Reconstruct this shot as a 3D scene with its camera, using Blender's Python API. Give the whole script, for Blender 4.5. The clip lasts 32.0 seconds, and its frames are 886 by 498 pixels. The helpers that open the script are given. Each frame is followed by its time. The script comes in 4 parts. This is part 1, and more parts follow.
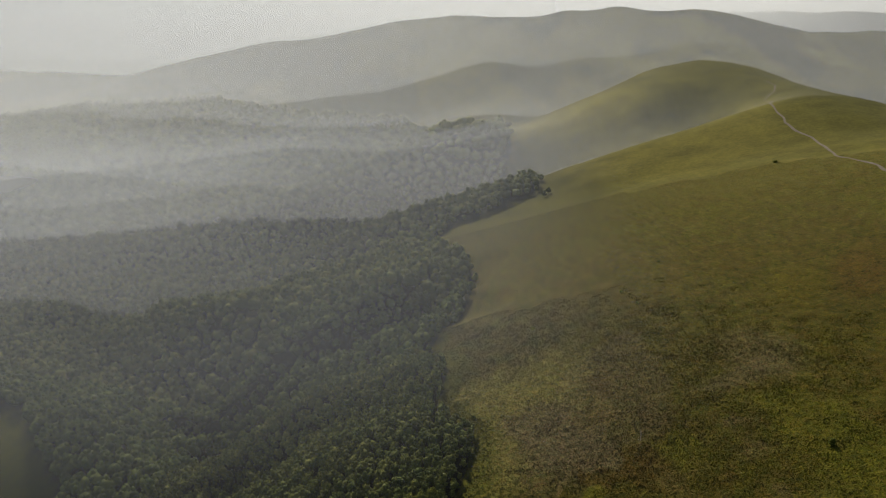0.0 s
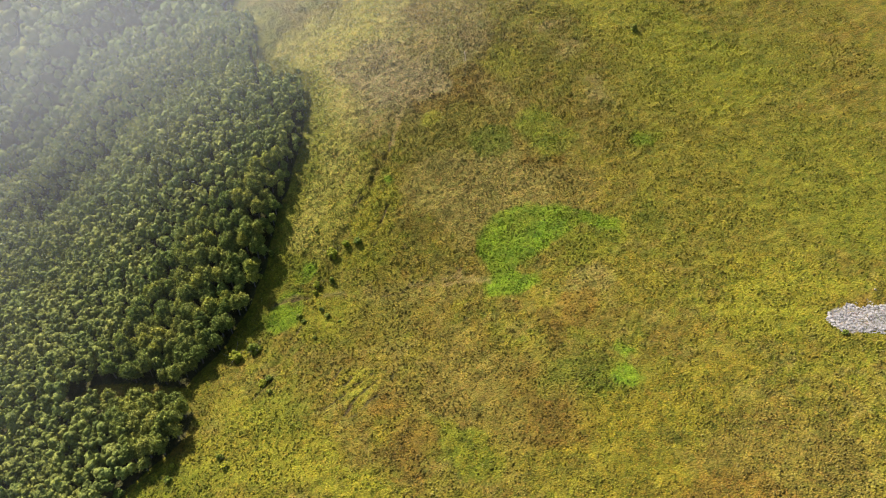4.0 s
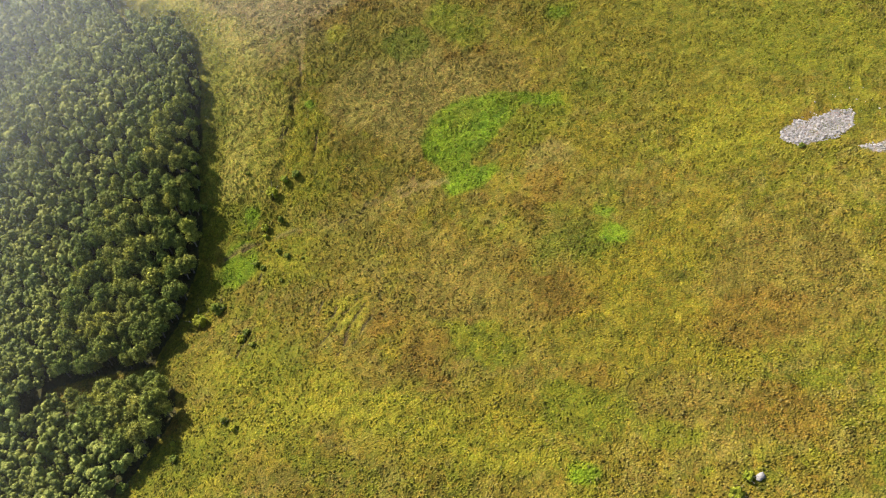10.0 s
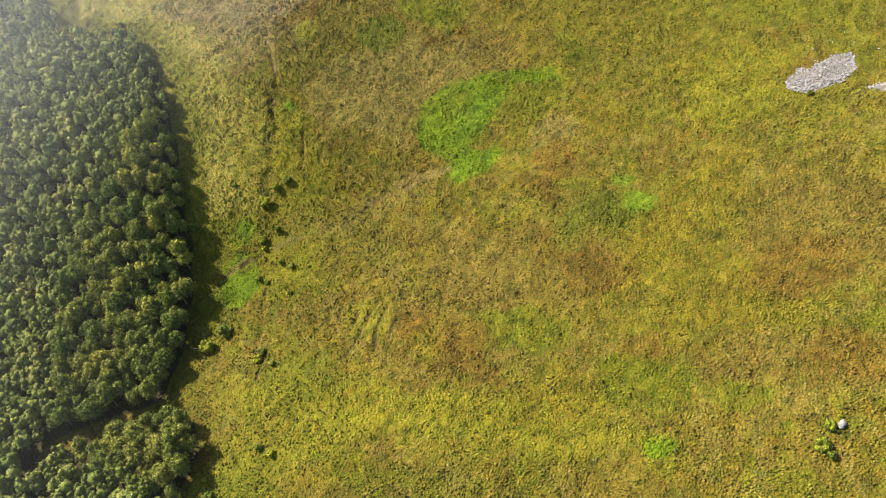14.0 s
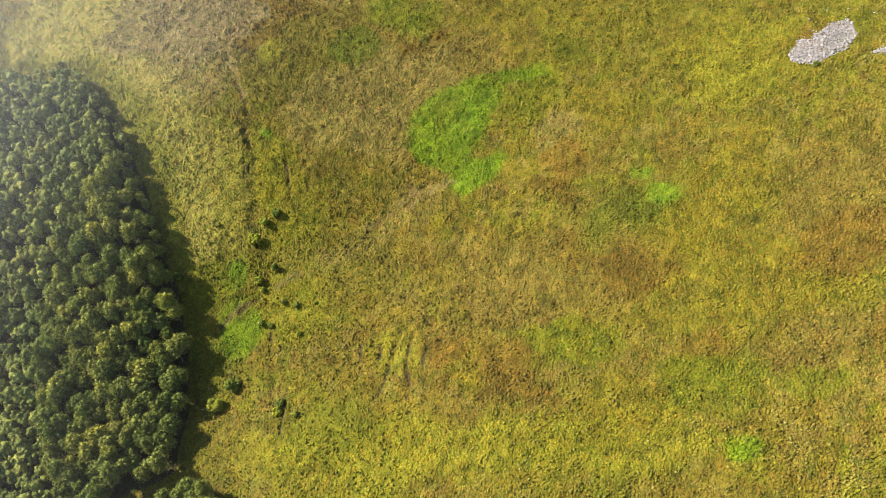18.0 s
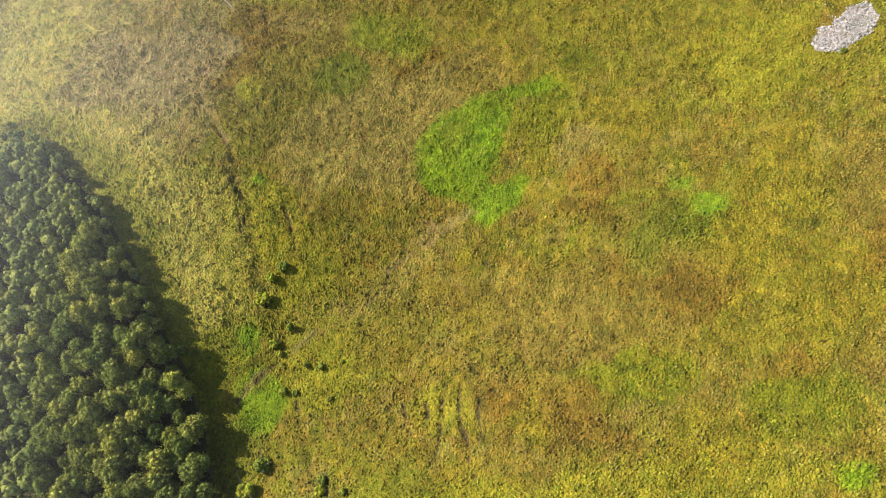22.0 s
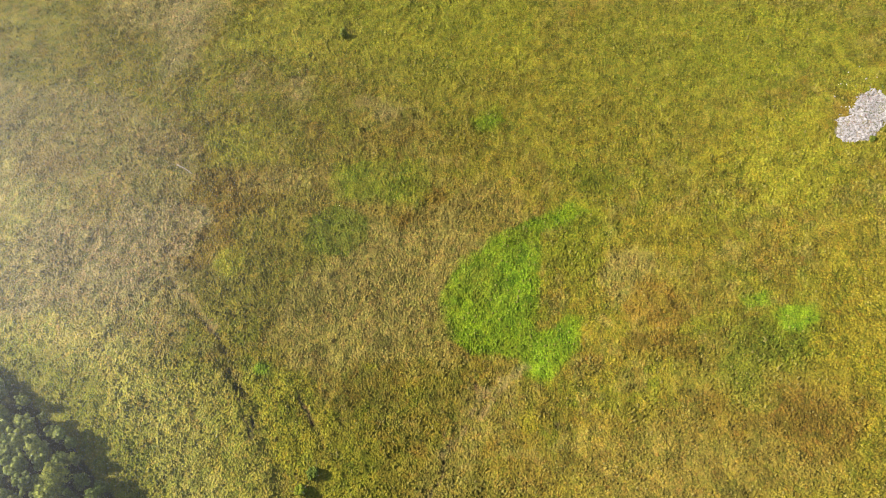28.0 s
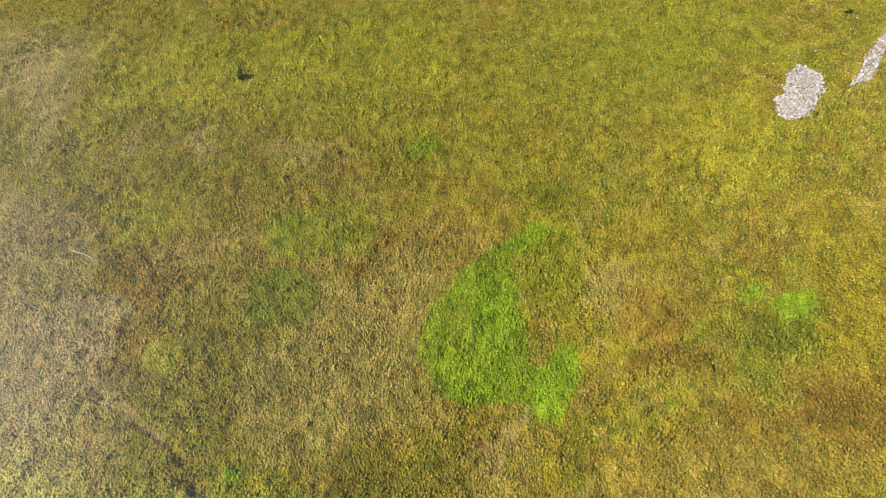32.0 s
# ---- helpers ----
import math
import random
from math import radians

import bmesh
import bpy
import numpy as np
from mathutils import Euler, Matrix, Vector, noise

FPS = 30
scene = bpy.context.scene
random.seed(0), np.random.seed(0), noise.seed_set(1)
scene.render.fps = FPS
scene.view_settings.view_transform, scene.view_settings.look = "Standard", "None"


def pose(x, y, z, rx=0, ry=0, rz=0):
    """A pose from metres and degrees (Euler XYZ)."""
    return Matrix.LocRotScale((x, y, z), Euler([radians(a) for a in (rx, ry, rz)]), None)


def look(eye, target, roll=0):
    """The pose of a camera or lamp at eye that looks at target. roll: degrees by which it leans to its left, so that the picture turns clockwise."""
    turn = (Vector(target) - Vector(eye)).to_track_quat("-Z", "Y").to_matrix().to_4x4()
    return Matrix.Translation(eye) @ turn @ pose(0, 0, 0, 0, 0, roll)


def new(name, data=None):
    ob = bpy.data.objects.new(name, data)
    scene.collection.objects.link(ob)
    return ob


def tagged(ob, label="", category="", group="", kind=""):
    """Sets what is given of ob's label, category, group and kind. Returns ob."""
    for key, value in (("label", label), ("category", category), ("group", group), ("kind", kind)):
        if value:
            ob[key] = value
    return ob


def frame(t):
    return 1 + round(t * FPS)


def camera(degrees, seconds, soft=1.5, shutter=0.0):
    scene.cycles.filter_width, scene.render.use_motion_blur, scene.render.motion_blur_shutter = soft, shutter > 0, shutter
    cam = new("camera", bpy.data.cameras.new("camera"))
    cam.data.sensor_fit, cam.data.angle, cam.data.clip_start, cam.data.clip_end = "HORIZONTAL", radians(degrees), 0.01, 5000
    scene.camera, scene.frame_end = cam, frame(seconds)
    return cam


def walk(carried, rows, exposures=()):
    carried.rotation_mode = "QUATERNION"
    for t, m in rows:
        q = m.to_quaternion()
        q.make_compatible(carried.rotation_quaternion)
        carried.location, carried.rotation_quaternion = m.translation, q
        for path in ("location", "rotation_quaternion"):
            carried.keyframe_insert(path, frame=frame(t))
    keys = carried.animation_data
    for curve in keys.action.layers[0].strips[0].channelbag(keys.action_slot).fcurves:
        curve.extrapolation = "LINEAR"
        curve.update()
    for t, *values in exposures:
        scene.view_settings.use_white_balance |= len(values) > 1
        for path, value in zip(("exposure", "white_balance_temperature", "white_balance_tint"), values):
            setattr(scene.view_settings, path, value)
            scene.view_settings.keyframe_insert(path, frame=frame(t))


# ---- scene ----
cam = camera(63.23, 32.0, soft=1.1)
PATH = [
    (0, (0.00, 0.00, 0.00), (-0.99, 93.23, -36.15), 0.81),
    (0.5, (-1.05, 0.49, -0.23), (-1.43, 88.09, -48.45), 0.91),
    (1, (-1.88, 0.65, -0.47), (-2.19, 83.20, -56.92), 0.73),
    (1.5, (-2.60, 0.42, -0.87), (-3.05, 79.08, -62.61), 0.58),
    (2, (-3.23, 0.22, -1.30), (-3.96, 74.60, -68.14), 0.34),
    (2.5, (-3.90, 0.43, -1.86), (-2.97, 70.93, -72.77), 0.14),
    (3, (-4.88, 0.72, -2.70), (3.37, 69.09, -75.20), 0.12),
    (3.5, (-6.05, 0.91, -3.63), (8.49, 66.97, -77.29), 0.14),
    (4, (-7.49, 0.99, -4.66), (12.51, 64.49, -79.28), 0.22),
    (4.5, (-9.15, 0.99, -5.77), (15.92, 61.63, -81.24), 0.36),
    (6.5, (-18.95, 1.66, -9.52), (6.71, 58.15, -87.95), 0.23),
    (7, (-21.46, 2.39, -10.25), (4.27, 57.89, -89.36), 0.20),
    (7.5, (-23.90, 3.29, -10.93), (2.77, 57.96, -90.30), 0.17),
    (8, (-26.22, 4.34, -11.62), (1.81, 58.11, -91.14), 0.11),
    (8.5, (-28.43, 5.46, -12.41), (0.98, 58.31, -92.05), 0.00),
    (9, (-30.60, 6.63, -13.29), (0.14, 58.52, -93.05), -0.11),
    (9.5, (-32.76, 7.83, -14.15), (-0.76, 58.76, -94.03), -0.19),
    (10, (-34.93, 9.15, -14.90), (-1.66, 59.05, -94.92), -0.17),
    (10.5, (-37.07, 10.68, -15.56), (-2.74, 59.72, -95.67), -0.14),
    (11, (-39.17, 12.43, -16.24), (-4.06, 60.76, -96.44), -0.19),
    (11.5, (-41.20, 14.35, -17.05), (-5.32, 62.02, -97.30), -0.24),
    (12, (-43.19, 16.38, -17.97), (-6.52, 63.38, -98.26), -0.24),
    (12.5, (-45.19, 18.52, -18.89), (-7.73, 64.85, -99.20), -0.24),
    (13, (-47.16, 20.84, -19.82), (-8.86, 66.46, -100.14), -0.25),
    (13.5, (-49.04, 23.38, -20.78), (-9.96, 68.25, -101.15), -0.25),
    (15.5, (-55.53, 34.13, -24.78), (-12.60, 75.82, -104.90), 0.07),
    (16, (-56.63, 37.06, -25.81), (-12.77, 78.03, -105.79), 0.09),
    (16.5, (-57.55, 40.06, -26.79), (-12.83, 80.21, -106.72), 0.10),
    (17, (-58.30, 43.19, -27.76), (-12.78, 82.52, -107.64), 0.10),
    (17.5, (-58.91, 46.46, -28.69), (-12.62, 84.88, -108.58), 0.12),
    (18, (-59.38, 49.83, -29.62), (-12.42, 87.35, -109.54), 0.11),
    (18.5, (-59.67, 53.20, -30.55), (-12.11, 89.87, -110.51), 0.05),
    (19, (-59.76, 56.56, -31.46), (-11.67, 92.40, -111.48), -0.07),
    (19.5, (-59.64, 59.94, -32.33), (-11.15, 95.03, -112.45), -0.26),
    (20, (-59.40, 63.39, -33.14), (-10.53, 97.65, -113.37), -0.43),
    (20.5, (-59.14, 66.92, -33.89), (-9.82, 100.36, -114.19), -0.50),
    (21, (-58.86, 70.54, -34.68), (-8.86, 103.19, -114.89), -0.48),
    (21.5, (-58.60, 74.17, -35.55), (-7.77, 106.06, -115.55), -0.42),
    (22, (-58.38, 77.75, -36.54), (-6.64, 108.89, -116.25), -0.37),
    (22.5, (-58.16, 81.27, -37.66), (-5.51, 111.72, -117.03), -0.32),
    (23, (-57.92, 84.75, -38.77), (-4.35, 114.44, -117.83), -0.27),
    (23.5, (-57.59, 88.23, -39.80), (-3.18, 117.06, -118.59), -0.22),
    (24, (-57.15, 91.73, -40.81), (-1.89, 119.81, -119.29), -0.19),
    (24.5, (-56.61, 95.22, -41.84), (-0.13, 122.53, -119.72), -0.14),
    (25, (-55.97, 98.69, -42.91), (2.20, 125.54, -119.69), -0.10),
    (25.5, (-55.23, 102.21, -44.07), (4.76, 128.53, -119.63), -0.04),
    (26, (-54.52, 105.75, -45.30), (7.31, 131.43, -119.58), 0.01),
    (26.5, (-53.92, 109.21, -46.48), (9.65, 134.31, -119.48), -0.05),
    (28.5, (-50.23, 122.64, -51.33), (19.97, 144.91, -118.98), 0.04),
    (29, (-49.00, 125.92, -52.53), (21.68, 146.80, -120.12), 0.11),
    (29.5, (-47.68, 129.10, -53.70), (23.56, 147.88, -121.31), 0.13),
    (30, (-46.31, 132.20, -54.80), (25.51, 148.46, -122.45), 0.06),
    (30.5, (-44.91, 135.21, -55.80), (27.43, 148.88, -123.47), -0.00),
    (31, (-43.42, 138.18, -56.70), (29.55, 149.30, -124.16), -0.04),
    (31.5, (-41.79, 141.17, -57.54), (32.04, 149.74, -124.44), -0.11),
    (32, (-40.06, 144.17, -58.34), (34.57, 150.14, -124.63), -0.17),
]
EXPOSURES = [(0, -0.8), (0.5, 0.05), (1, 0.72), (1.5, 1.02), (2, 1.13), (3, 1.2), (4, 1.25), (8, 1.29), (13, 1.31), (23, 1.38), (28, 1.36), (32, 1.34)]
walk(cam, [(t, look(eye, target, roll)) for t, eye, target, roll in PATH], EXPOSURES)

# ---- light ----
SUN_AZ, SUN_EL = radians(-21), radians(33)
world = bpy.data.worlds.new("world")
scene.world = world
world.use_nodes = True
wt = world.node_tree
sky = wt.nodes.new("ShaderNodeTexSky")
sky.sky_type, sky.sun_disc, sky.sun_elevation, sky.sun_rotation = "NISHITA", False, SUN_EL, SUN_AZ
sky.dust_density, sky.air_density = 1.6, 1.0
wt.links.new(sky.outputs["Color"], wt.nodes["Background"].inputs["Color"])
wt.nodes["Background"].inputs["Strength"].default_value = 0.11
sun = new("sun", bpy.data.lights.new("sun", "SUN"))
sun.data.energy, sun.data.angle, sun.data.color = 5.0, radians(0.6), (1.0, 0.93, 0.8)
toward = Vector((math.sin(SUN_AZ) * math.cos(SUN_EL), math.cos(SUN_AZ) * math.cos(SUN_EL), math.sin(SUN_EL)))
sun.matrix_world = look(toward * 900, (0, 0, 0))


# ---- materials ----
def material(name, rough=0.9):
    m = bpy.data.materials.new(name)
    m.use_nodes = True
    t = m.node_tree
    b = t.nodes["Principled BSDF"]
    b.inputs["Roughness"].default_value = rough
    b.inputs["Specular IOR Level"].default_value = 0.15
    return m, t, b


def node(t, kind, **inputs):
    n = t.nodes.new(kind)
    for k, v in inputs.items():
        n.inputs[k.replace("_", " ")].default_value = v
    return n


def noise_at(t, scale, detail=4.0, rough=0.6):
    g = t.nodes.new("ShaderNodeNewGeometry")
    n = node(t, "ShaderNodeTexNoise", Scale=scale, Detail=detail, Roughness=rough)
    t.links.new(g.outputs["Position"], n.inputs["Vector"])
    return n.outputs["Fac"]


def ramp(t, fac, *stops):
    r = t.nodes.new("ShaderNodeValToRGB")
    while len(r.color_ramp.elements) < len(stops):
        r.color_ramp.elements.new(0.5)
    for e, (p, c) in zip(r.color_ramp.elements, stops):
        e.position, e.color = p, (*c, 1)
    t.links.new(fac, r.inputs["Fac"])
    return r.outputs["Color"]


def mixed(t, kind, fac, a, b):
    n = t.nodes.new("ShaderNodeMix")
    n.data_type, n.blend_type = "RGBA", kind
    for sock, v in ((n.inputs[0], fac), (n.inputs[6], a), (n.inputs[7], b)):
        if hasattr(v, "is_linked"):
            t.links.new(v, sock)
        else:
            sock.default_value = v
    return n.outputs[2]


def bumped(t, b, height, strength, distance):
    n = node(t, "ShaderNodeBump", Strength=strength, Distance=distance)
    t.links.new(height, n.inputs["Height"])
    t.links.new(n.outputs["Normal"], b.inputs["Normal"])


def clump_cells(t, scale, wobble):
    """Uneven cells, as the leafy heads of herbs: the distance to a middle, and a random value each."""
    g = t.nodes.new("ShaderNodeNewGeometry")
    n = node(t, "ShaderNodeTexNoise", Scale=scale * 0.9, Detail=2.0)
    t.links.new(g.outputs["Position"], n.inputs["Vector"])
    shift = node(t, "ShaderNodeVectorMath")
    shift.operation = "SCALE"
    shift.inputs["Scale"].default_value = wobble / scale
    t.links.new(n.outputs["Color"], shift.inputs[0])
    add = t.nodes.new("ShaderNodeVectorMath")
    t.links.new(g.outputs["Position"], add.inputs[0])
    t.links.new(shift.outputs[0], add.inputs[1])
    v = node(t, "ShaderNodeTexVoronoi", Scale=scale)
    t.links.new(add.outputs[0], v.inputs["Vector"])
    one = t.nodes.new("ShaderNodeSeparateColor")
    t.links.new(v.outputs["Color"], one.inputs[0])
    return v.outputs["Distance"], one.outputs[0]


def meadow_material():
    m, t, b = material("meadow_turf", 0.95)
    a = t.nodes.new("ShaderNodeAttribute")
    a.attribute_name = "tint"
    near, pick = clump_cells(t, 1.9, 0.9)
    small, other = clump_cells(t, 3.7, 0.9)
    third = clump_cells(t, 0.7, 1.3)[1]
    coarse = ramp(t, noise_at(t, 0.11, 4, 0.6), (0.42, (0.72, 0.72, 0.72)), (0.6, (1, 1, 1)))
    c = a.outputs["Color"]
    # near, small: shade between herb clumps put in as darker cell edges
    for fac in (
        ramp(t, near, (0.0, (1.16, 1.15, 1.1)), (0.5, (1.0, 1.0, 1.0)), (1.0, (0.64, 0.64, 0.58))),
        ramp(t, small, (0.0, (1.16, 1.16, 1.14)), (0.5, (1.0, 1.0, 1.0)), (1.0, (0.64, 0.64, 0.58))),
        ramp(t, pick, (0.0, (0.68, 0.75, 0.68)), (0.16, (0.9, 0.95, 0.88)), (0.4, (1, 1, 0.95)), (0.6, (1.02, 0.98, 1)), (0.75, (1.2, 1.2, 0.9)), (0.86, (1.1, 0.9, 1)), (1.0, (1.26, 1.2, 1.45))),
        ramp(t, other, (0.0, (0.72, 0.76, 0.72)), (0.5, (1, 1, 1)), (0.8, (1.1, 1.1, 1.0)), (1.0, (1.3, 1.25, 1.35))),
        ramp(t, third, (0.0, (0.62, 0.72, 0.6)), (0.2, (0.84, 0.93, 0.8)), (0.42, (1, 1, 1)), (0.62, (1.08, 1.0, 1.0)), (0.74, (1.0, 0.88, 0.9)), (0.86, (1.14, 1.14, 0.9)), (1.0, (1.16, 1.1, 1.25))),
        ramp(t, noise_at(t, 0.35, 5, 0.65), (0.3, (0.82, 0.84, 0.82)), (0.7, (1.17, 1.13, 1.1))),
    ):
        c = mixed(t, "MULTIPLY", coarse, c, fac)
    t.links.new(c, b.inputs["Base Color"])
    h = t.nodes.new("ShaderNodeMath")
    h.operation = "MULTIPLY_ADD"
    h.inputs[1].default_value = -0.55
    t.links.new(small, h.inputs[0])
    flip = t.nodes.new("ShaderNodeMath")
    flip.operation = "MULTIPLY"
    flip.inputs[1].default_value = -1.0
    t.links.new(near, flip.inputs[0])
    t.links.new(flip.outputs[0], h.inputs[2])
    tall = t.nodes.new("ShaderNodeMath")
    tall.operation = "MULTIPLY"
    t.links.new(h.outputs[0], tall.inputs[0])
    t.links.new(coarse, tall.inputs[1])
    bumped(t, b, tall.outputs[0], 0.9, 0.55)
    return m


def far_material():
    """Grass of the hills too far off to tell tufts."""
    m, t, b = material("hill_grass", 0.95)
    a = t.nodes.new("ShaderNodeAttribute")
    a.attribute_name = "tint"
    c = mixed(t, "MULTIPLY", 1.0, a.outputs["Color"], ramp(t, noise_at(t, 0.03, 6, 0.65), (0.3, (0.72, 0.74, 0.72)), (0.7, (1.25, 1.22, 1.15))))
    c = mixed(t, "MULTIPLY", 1.0, c, ramp(t, noise_at(t, 0.3, 5, 0.6), (0.3, (0.8, 0.82, 0.8)), (0.7, (1.15, 1.13, 1.1))))
    t.links.new(c, b.inputs["Base Color"])
    return m


def tuft_material():
    m, t, b = material("herb_tufts", 0.9)
    a = t.nodes.new("ShaderNodeAttribute")
    a.attribute_name = "tint"
    t.links.new(a.outputs["Color"], b.inputs["Base Color"])
    return m


def leaf_material(name, dark, mid, light, spread):
    """Leaves: each spray has a tone of its own, and each tree leans to its own green."""
    m, t, b = material(name, 0.65)
    g = t.nodes.new("ShaderNodeNewGeometry")
    o = t.nodes.new("ShaderNodeObjectInfo")
    c = ramp(t, g.outputs["Random Per Island"], (0.0, dark), (0.55, mid), (1.0, light))
    tree = ramp(t, o.outputs["Random"], (0.0, (1 - spread, 1 - spread * 0.6, 1 - spread)), (0.7, (1, 1, 1)), (1.0, (1 + spread * 1.3, 1 + spread, 1)))
    patch_tone = ramp(t, noise_at(t, 0.09, 3), (0.35, (0.82, 0.9, 0.85)), (0.65, (1.2, 1.1, 1.0)))
    c = mixed(t, "MULTIPLY", 1.0, mixed(t, "MULTIPLY", 1.0, c, tree), patch_tone)
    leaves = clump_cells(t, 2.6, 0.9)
    # shade between leaf clumps put into the colour: cells darken to their edges
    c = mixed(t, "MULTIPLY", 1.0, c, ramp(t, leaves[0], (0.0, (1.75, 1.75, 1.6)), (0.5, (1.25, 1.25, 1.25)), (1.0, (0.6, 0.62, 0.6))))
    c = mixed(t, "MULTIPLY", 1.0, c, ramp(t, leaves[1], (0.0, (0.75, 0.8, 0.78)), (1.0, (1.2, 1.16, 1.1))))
    deep = t.nodes.new("ShaderNodeMath")
    deep.operation = "MULTIPLY"
    deep.inputs[1].default_value = -1.0
    t.links.new(leaves[0], deep.inputs[0])
    bumped(t, b, deep.outputs[0], 0.9, 0.5)
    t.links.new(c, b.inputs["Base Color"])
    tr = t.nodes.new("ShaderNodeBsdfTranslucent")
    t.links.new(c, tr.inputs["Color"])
    mix = node(t, "ShaderNodeMixShader", Fac=0.36)
    t.links.new(b.outputs[0], mix.inputs[1])
    t.links.new(tr.outputs[0], mix.inputs[2])
    t.links.new(mix.outputs[0], t.nodes["Material Output"].inputs["Surface"])
    return m


def plain_material(name, low, high, scale, rough=0.9, depth=0.03):
    m, t, b = material(name, rough)
    o = t.nodes.new("ShaderNodeObjectInfo")
    c = ramp(t, noise_at(t, scale, 5), (0.3, low), (0.7, high))
    tone = ramp(t, o.outputs["Random"], (0.0, (0.75, 0.75, 0.75)), (1.0, (1.15, 1.13, 1.1)))
    t.links.new(mixed(t, "MULTIPLY", 1.0, c, tone), b.inputs["Base Color"])
    bumped(t, b, noise_at(t, scale * 3, 5), 0.6, depth)
    return m


MEADOW = meadow_material()
TUFTS = tuft_material()
HILLS = far_material()
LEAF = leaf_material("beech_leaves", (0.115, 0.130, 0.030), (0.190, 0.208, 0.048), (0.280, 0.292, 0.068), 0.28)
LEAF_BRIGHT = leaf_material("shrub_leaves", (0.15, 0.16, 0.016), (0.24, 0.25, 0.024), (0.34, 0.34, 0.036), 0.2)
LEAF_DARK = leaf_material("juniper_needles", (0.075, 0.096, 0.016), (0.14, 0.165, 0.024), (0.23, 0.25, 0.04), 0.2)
BARK = plain_material("grey_bark", (0.09, 0.08, 0.065), (0.2, 0.18, 0.15), 6)
STONE = plain_material("pale_stone", (0.21, 0.196, 0.19), (0.30, 0.278, 0.27), 3, 0.85)
DIRT = plain_material("path_dirt", (0.17, 0.135, 0.10), (0.25, 0.21, 0.16), 0.3)
DRY_WOOD = plain_material("weathered_wood", (0.2, 0.16, 0.11), (0.3, 0.25, 0.19), 5)

# ---- the land ----
NEAR = [1.82, -3.37, 0.43, -2.48, -1.12, 10.64, -7.35, 3.26, -10.02]


# gullies of the woods: half width, then places with the depth
GULLIES = [
    (56, [(-84, 165, -3), (-104, 240, -20), (-130, 312, -28), (-158, 390, -38), (-178, 465, -52), (-237, 512, -60), (-310, 581, -62), (-412, 700, -60)]),
    (32, [(10, 413, -8), (-37, 413, -32), (-71, 411, -42), (-165, 422, -46)]),
    (30, [(22, 540, -8), (-6, 475, -28), (-50, 424, -36)]),
    (24, [(-30, 296, -6), (-112, 300, -20)]), (26, [(-20, 350, -5), (-140, 365, -28)]),
    (62, [(-100, 640, -28), (-283, 715, -70), (-390, 765, -80)]), (46, [(-40, 712, -20), (-200, 775, -66), (-300, 800, -76)]),
]
MOUNTAINS = [
    ([(2300, 2750, -215), (1500, 2650, -185), (1080, 2520, -178), (900, 2500, -134), (790, 2500, -119), (550, 2500, -119), (365, 2500, -131), (236, 2500, -156), (11, 2500, -146)], 0.3),
    ([(11, 2500, -146), (-194, 2480, -174), (-378, 2450, -222), (-572, 2400, -232), (-710, 2300, -262), (-837, 2150, -313), (-924, 1950, -362), (-884, 1700, -392)], 0.27),
    ([(236, 2500, -160), (87, 2000, -228), (-143, 1800, -338)], 0.4), ([(550, 2500, -124), (274, 1900, -248), (100, 1650, -300)], 0.4),
    ([(-194, 2480, -180), (-450, 1900, -362)], 0.36), ([(-572, 2400, -238), (-640, 1600, -400)], 0.34), ([(790, 2500, -125), (640, 2050, -190)], 0.3),
]
RAVINE = [(33, 201), (23, 188), (12, 177), (7, 170), (0, 160), (-9, 152), (-20, 138), (-31, 125)]


def smooth(a, b, v):
    s = np.clip((v - a) / (b - a), 0, 1)
    return s * s * (3 - 2 * s)


def seg_dist(x, y, ax, ay, bx, by):
    """Distance to a line piece, and how far along it (0 to 1)."""
    k = np.clip(((x - ax) * (bx - ax) + (y - ay) * (by - ay)) / ((bx - ax) ** 2 + (by - ay) ** 2), 0, 1)
    return np.hypot(x - ax - k * (bx - ax), y - ay - k * (by - ay)), k


def ridge(x, y, ax, ay, ah, bx, by, bh, width):
    """A hill range of two end heights; a negative height is a gully."""
    d, k = seg_dist(x, y, ax, ay, bx, by)
    return (ah + (bh - ah) * k) * np.exp(-((d / width) ** 2))


def bump(x, y, cx, cy, h, r):
    return h * np.exp(-((x - cx) ** 2 + (y - cy) ** 2) / r**2)


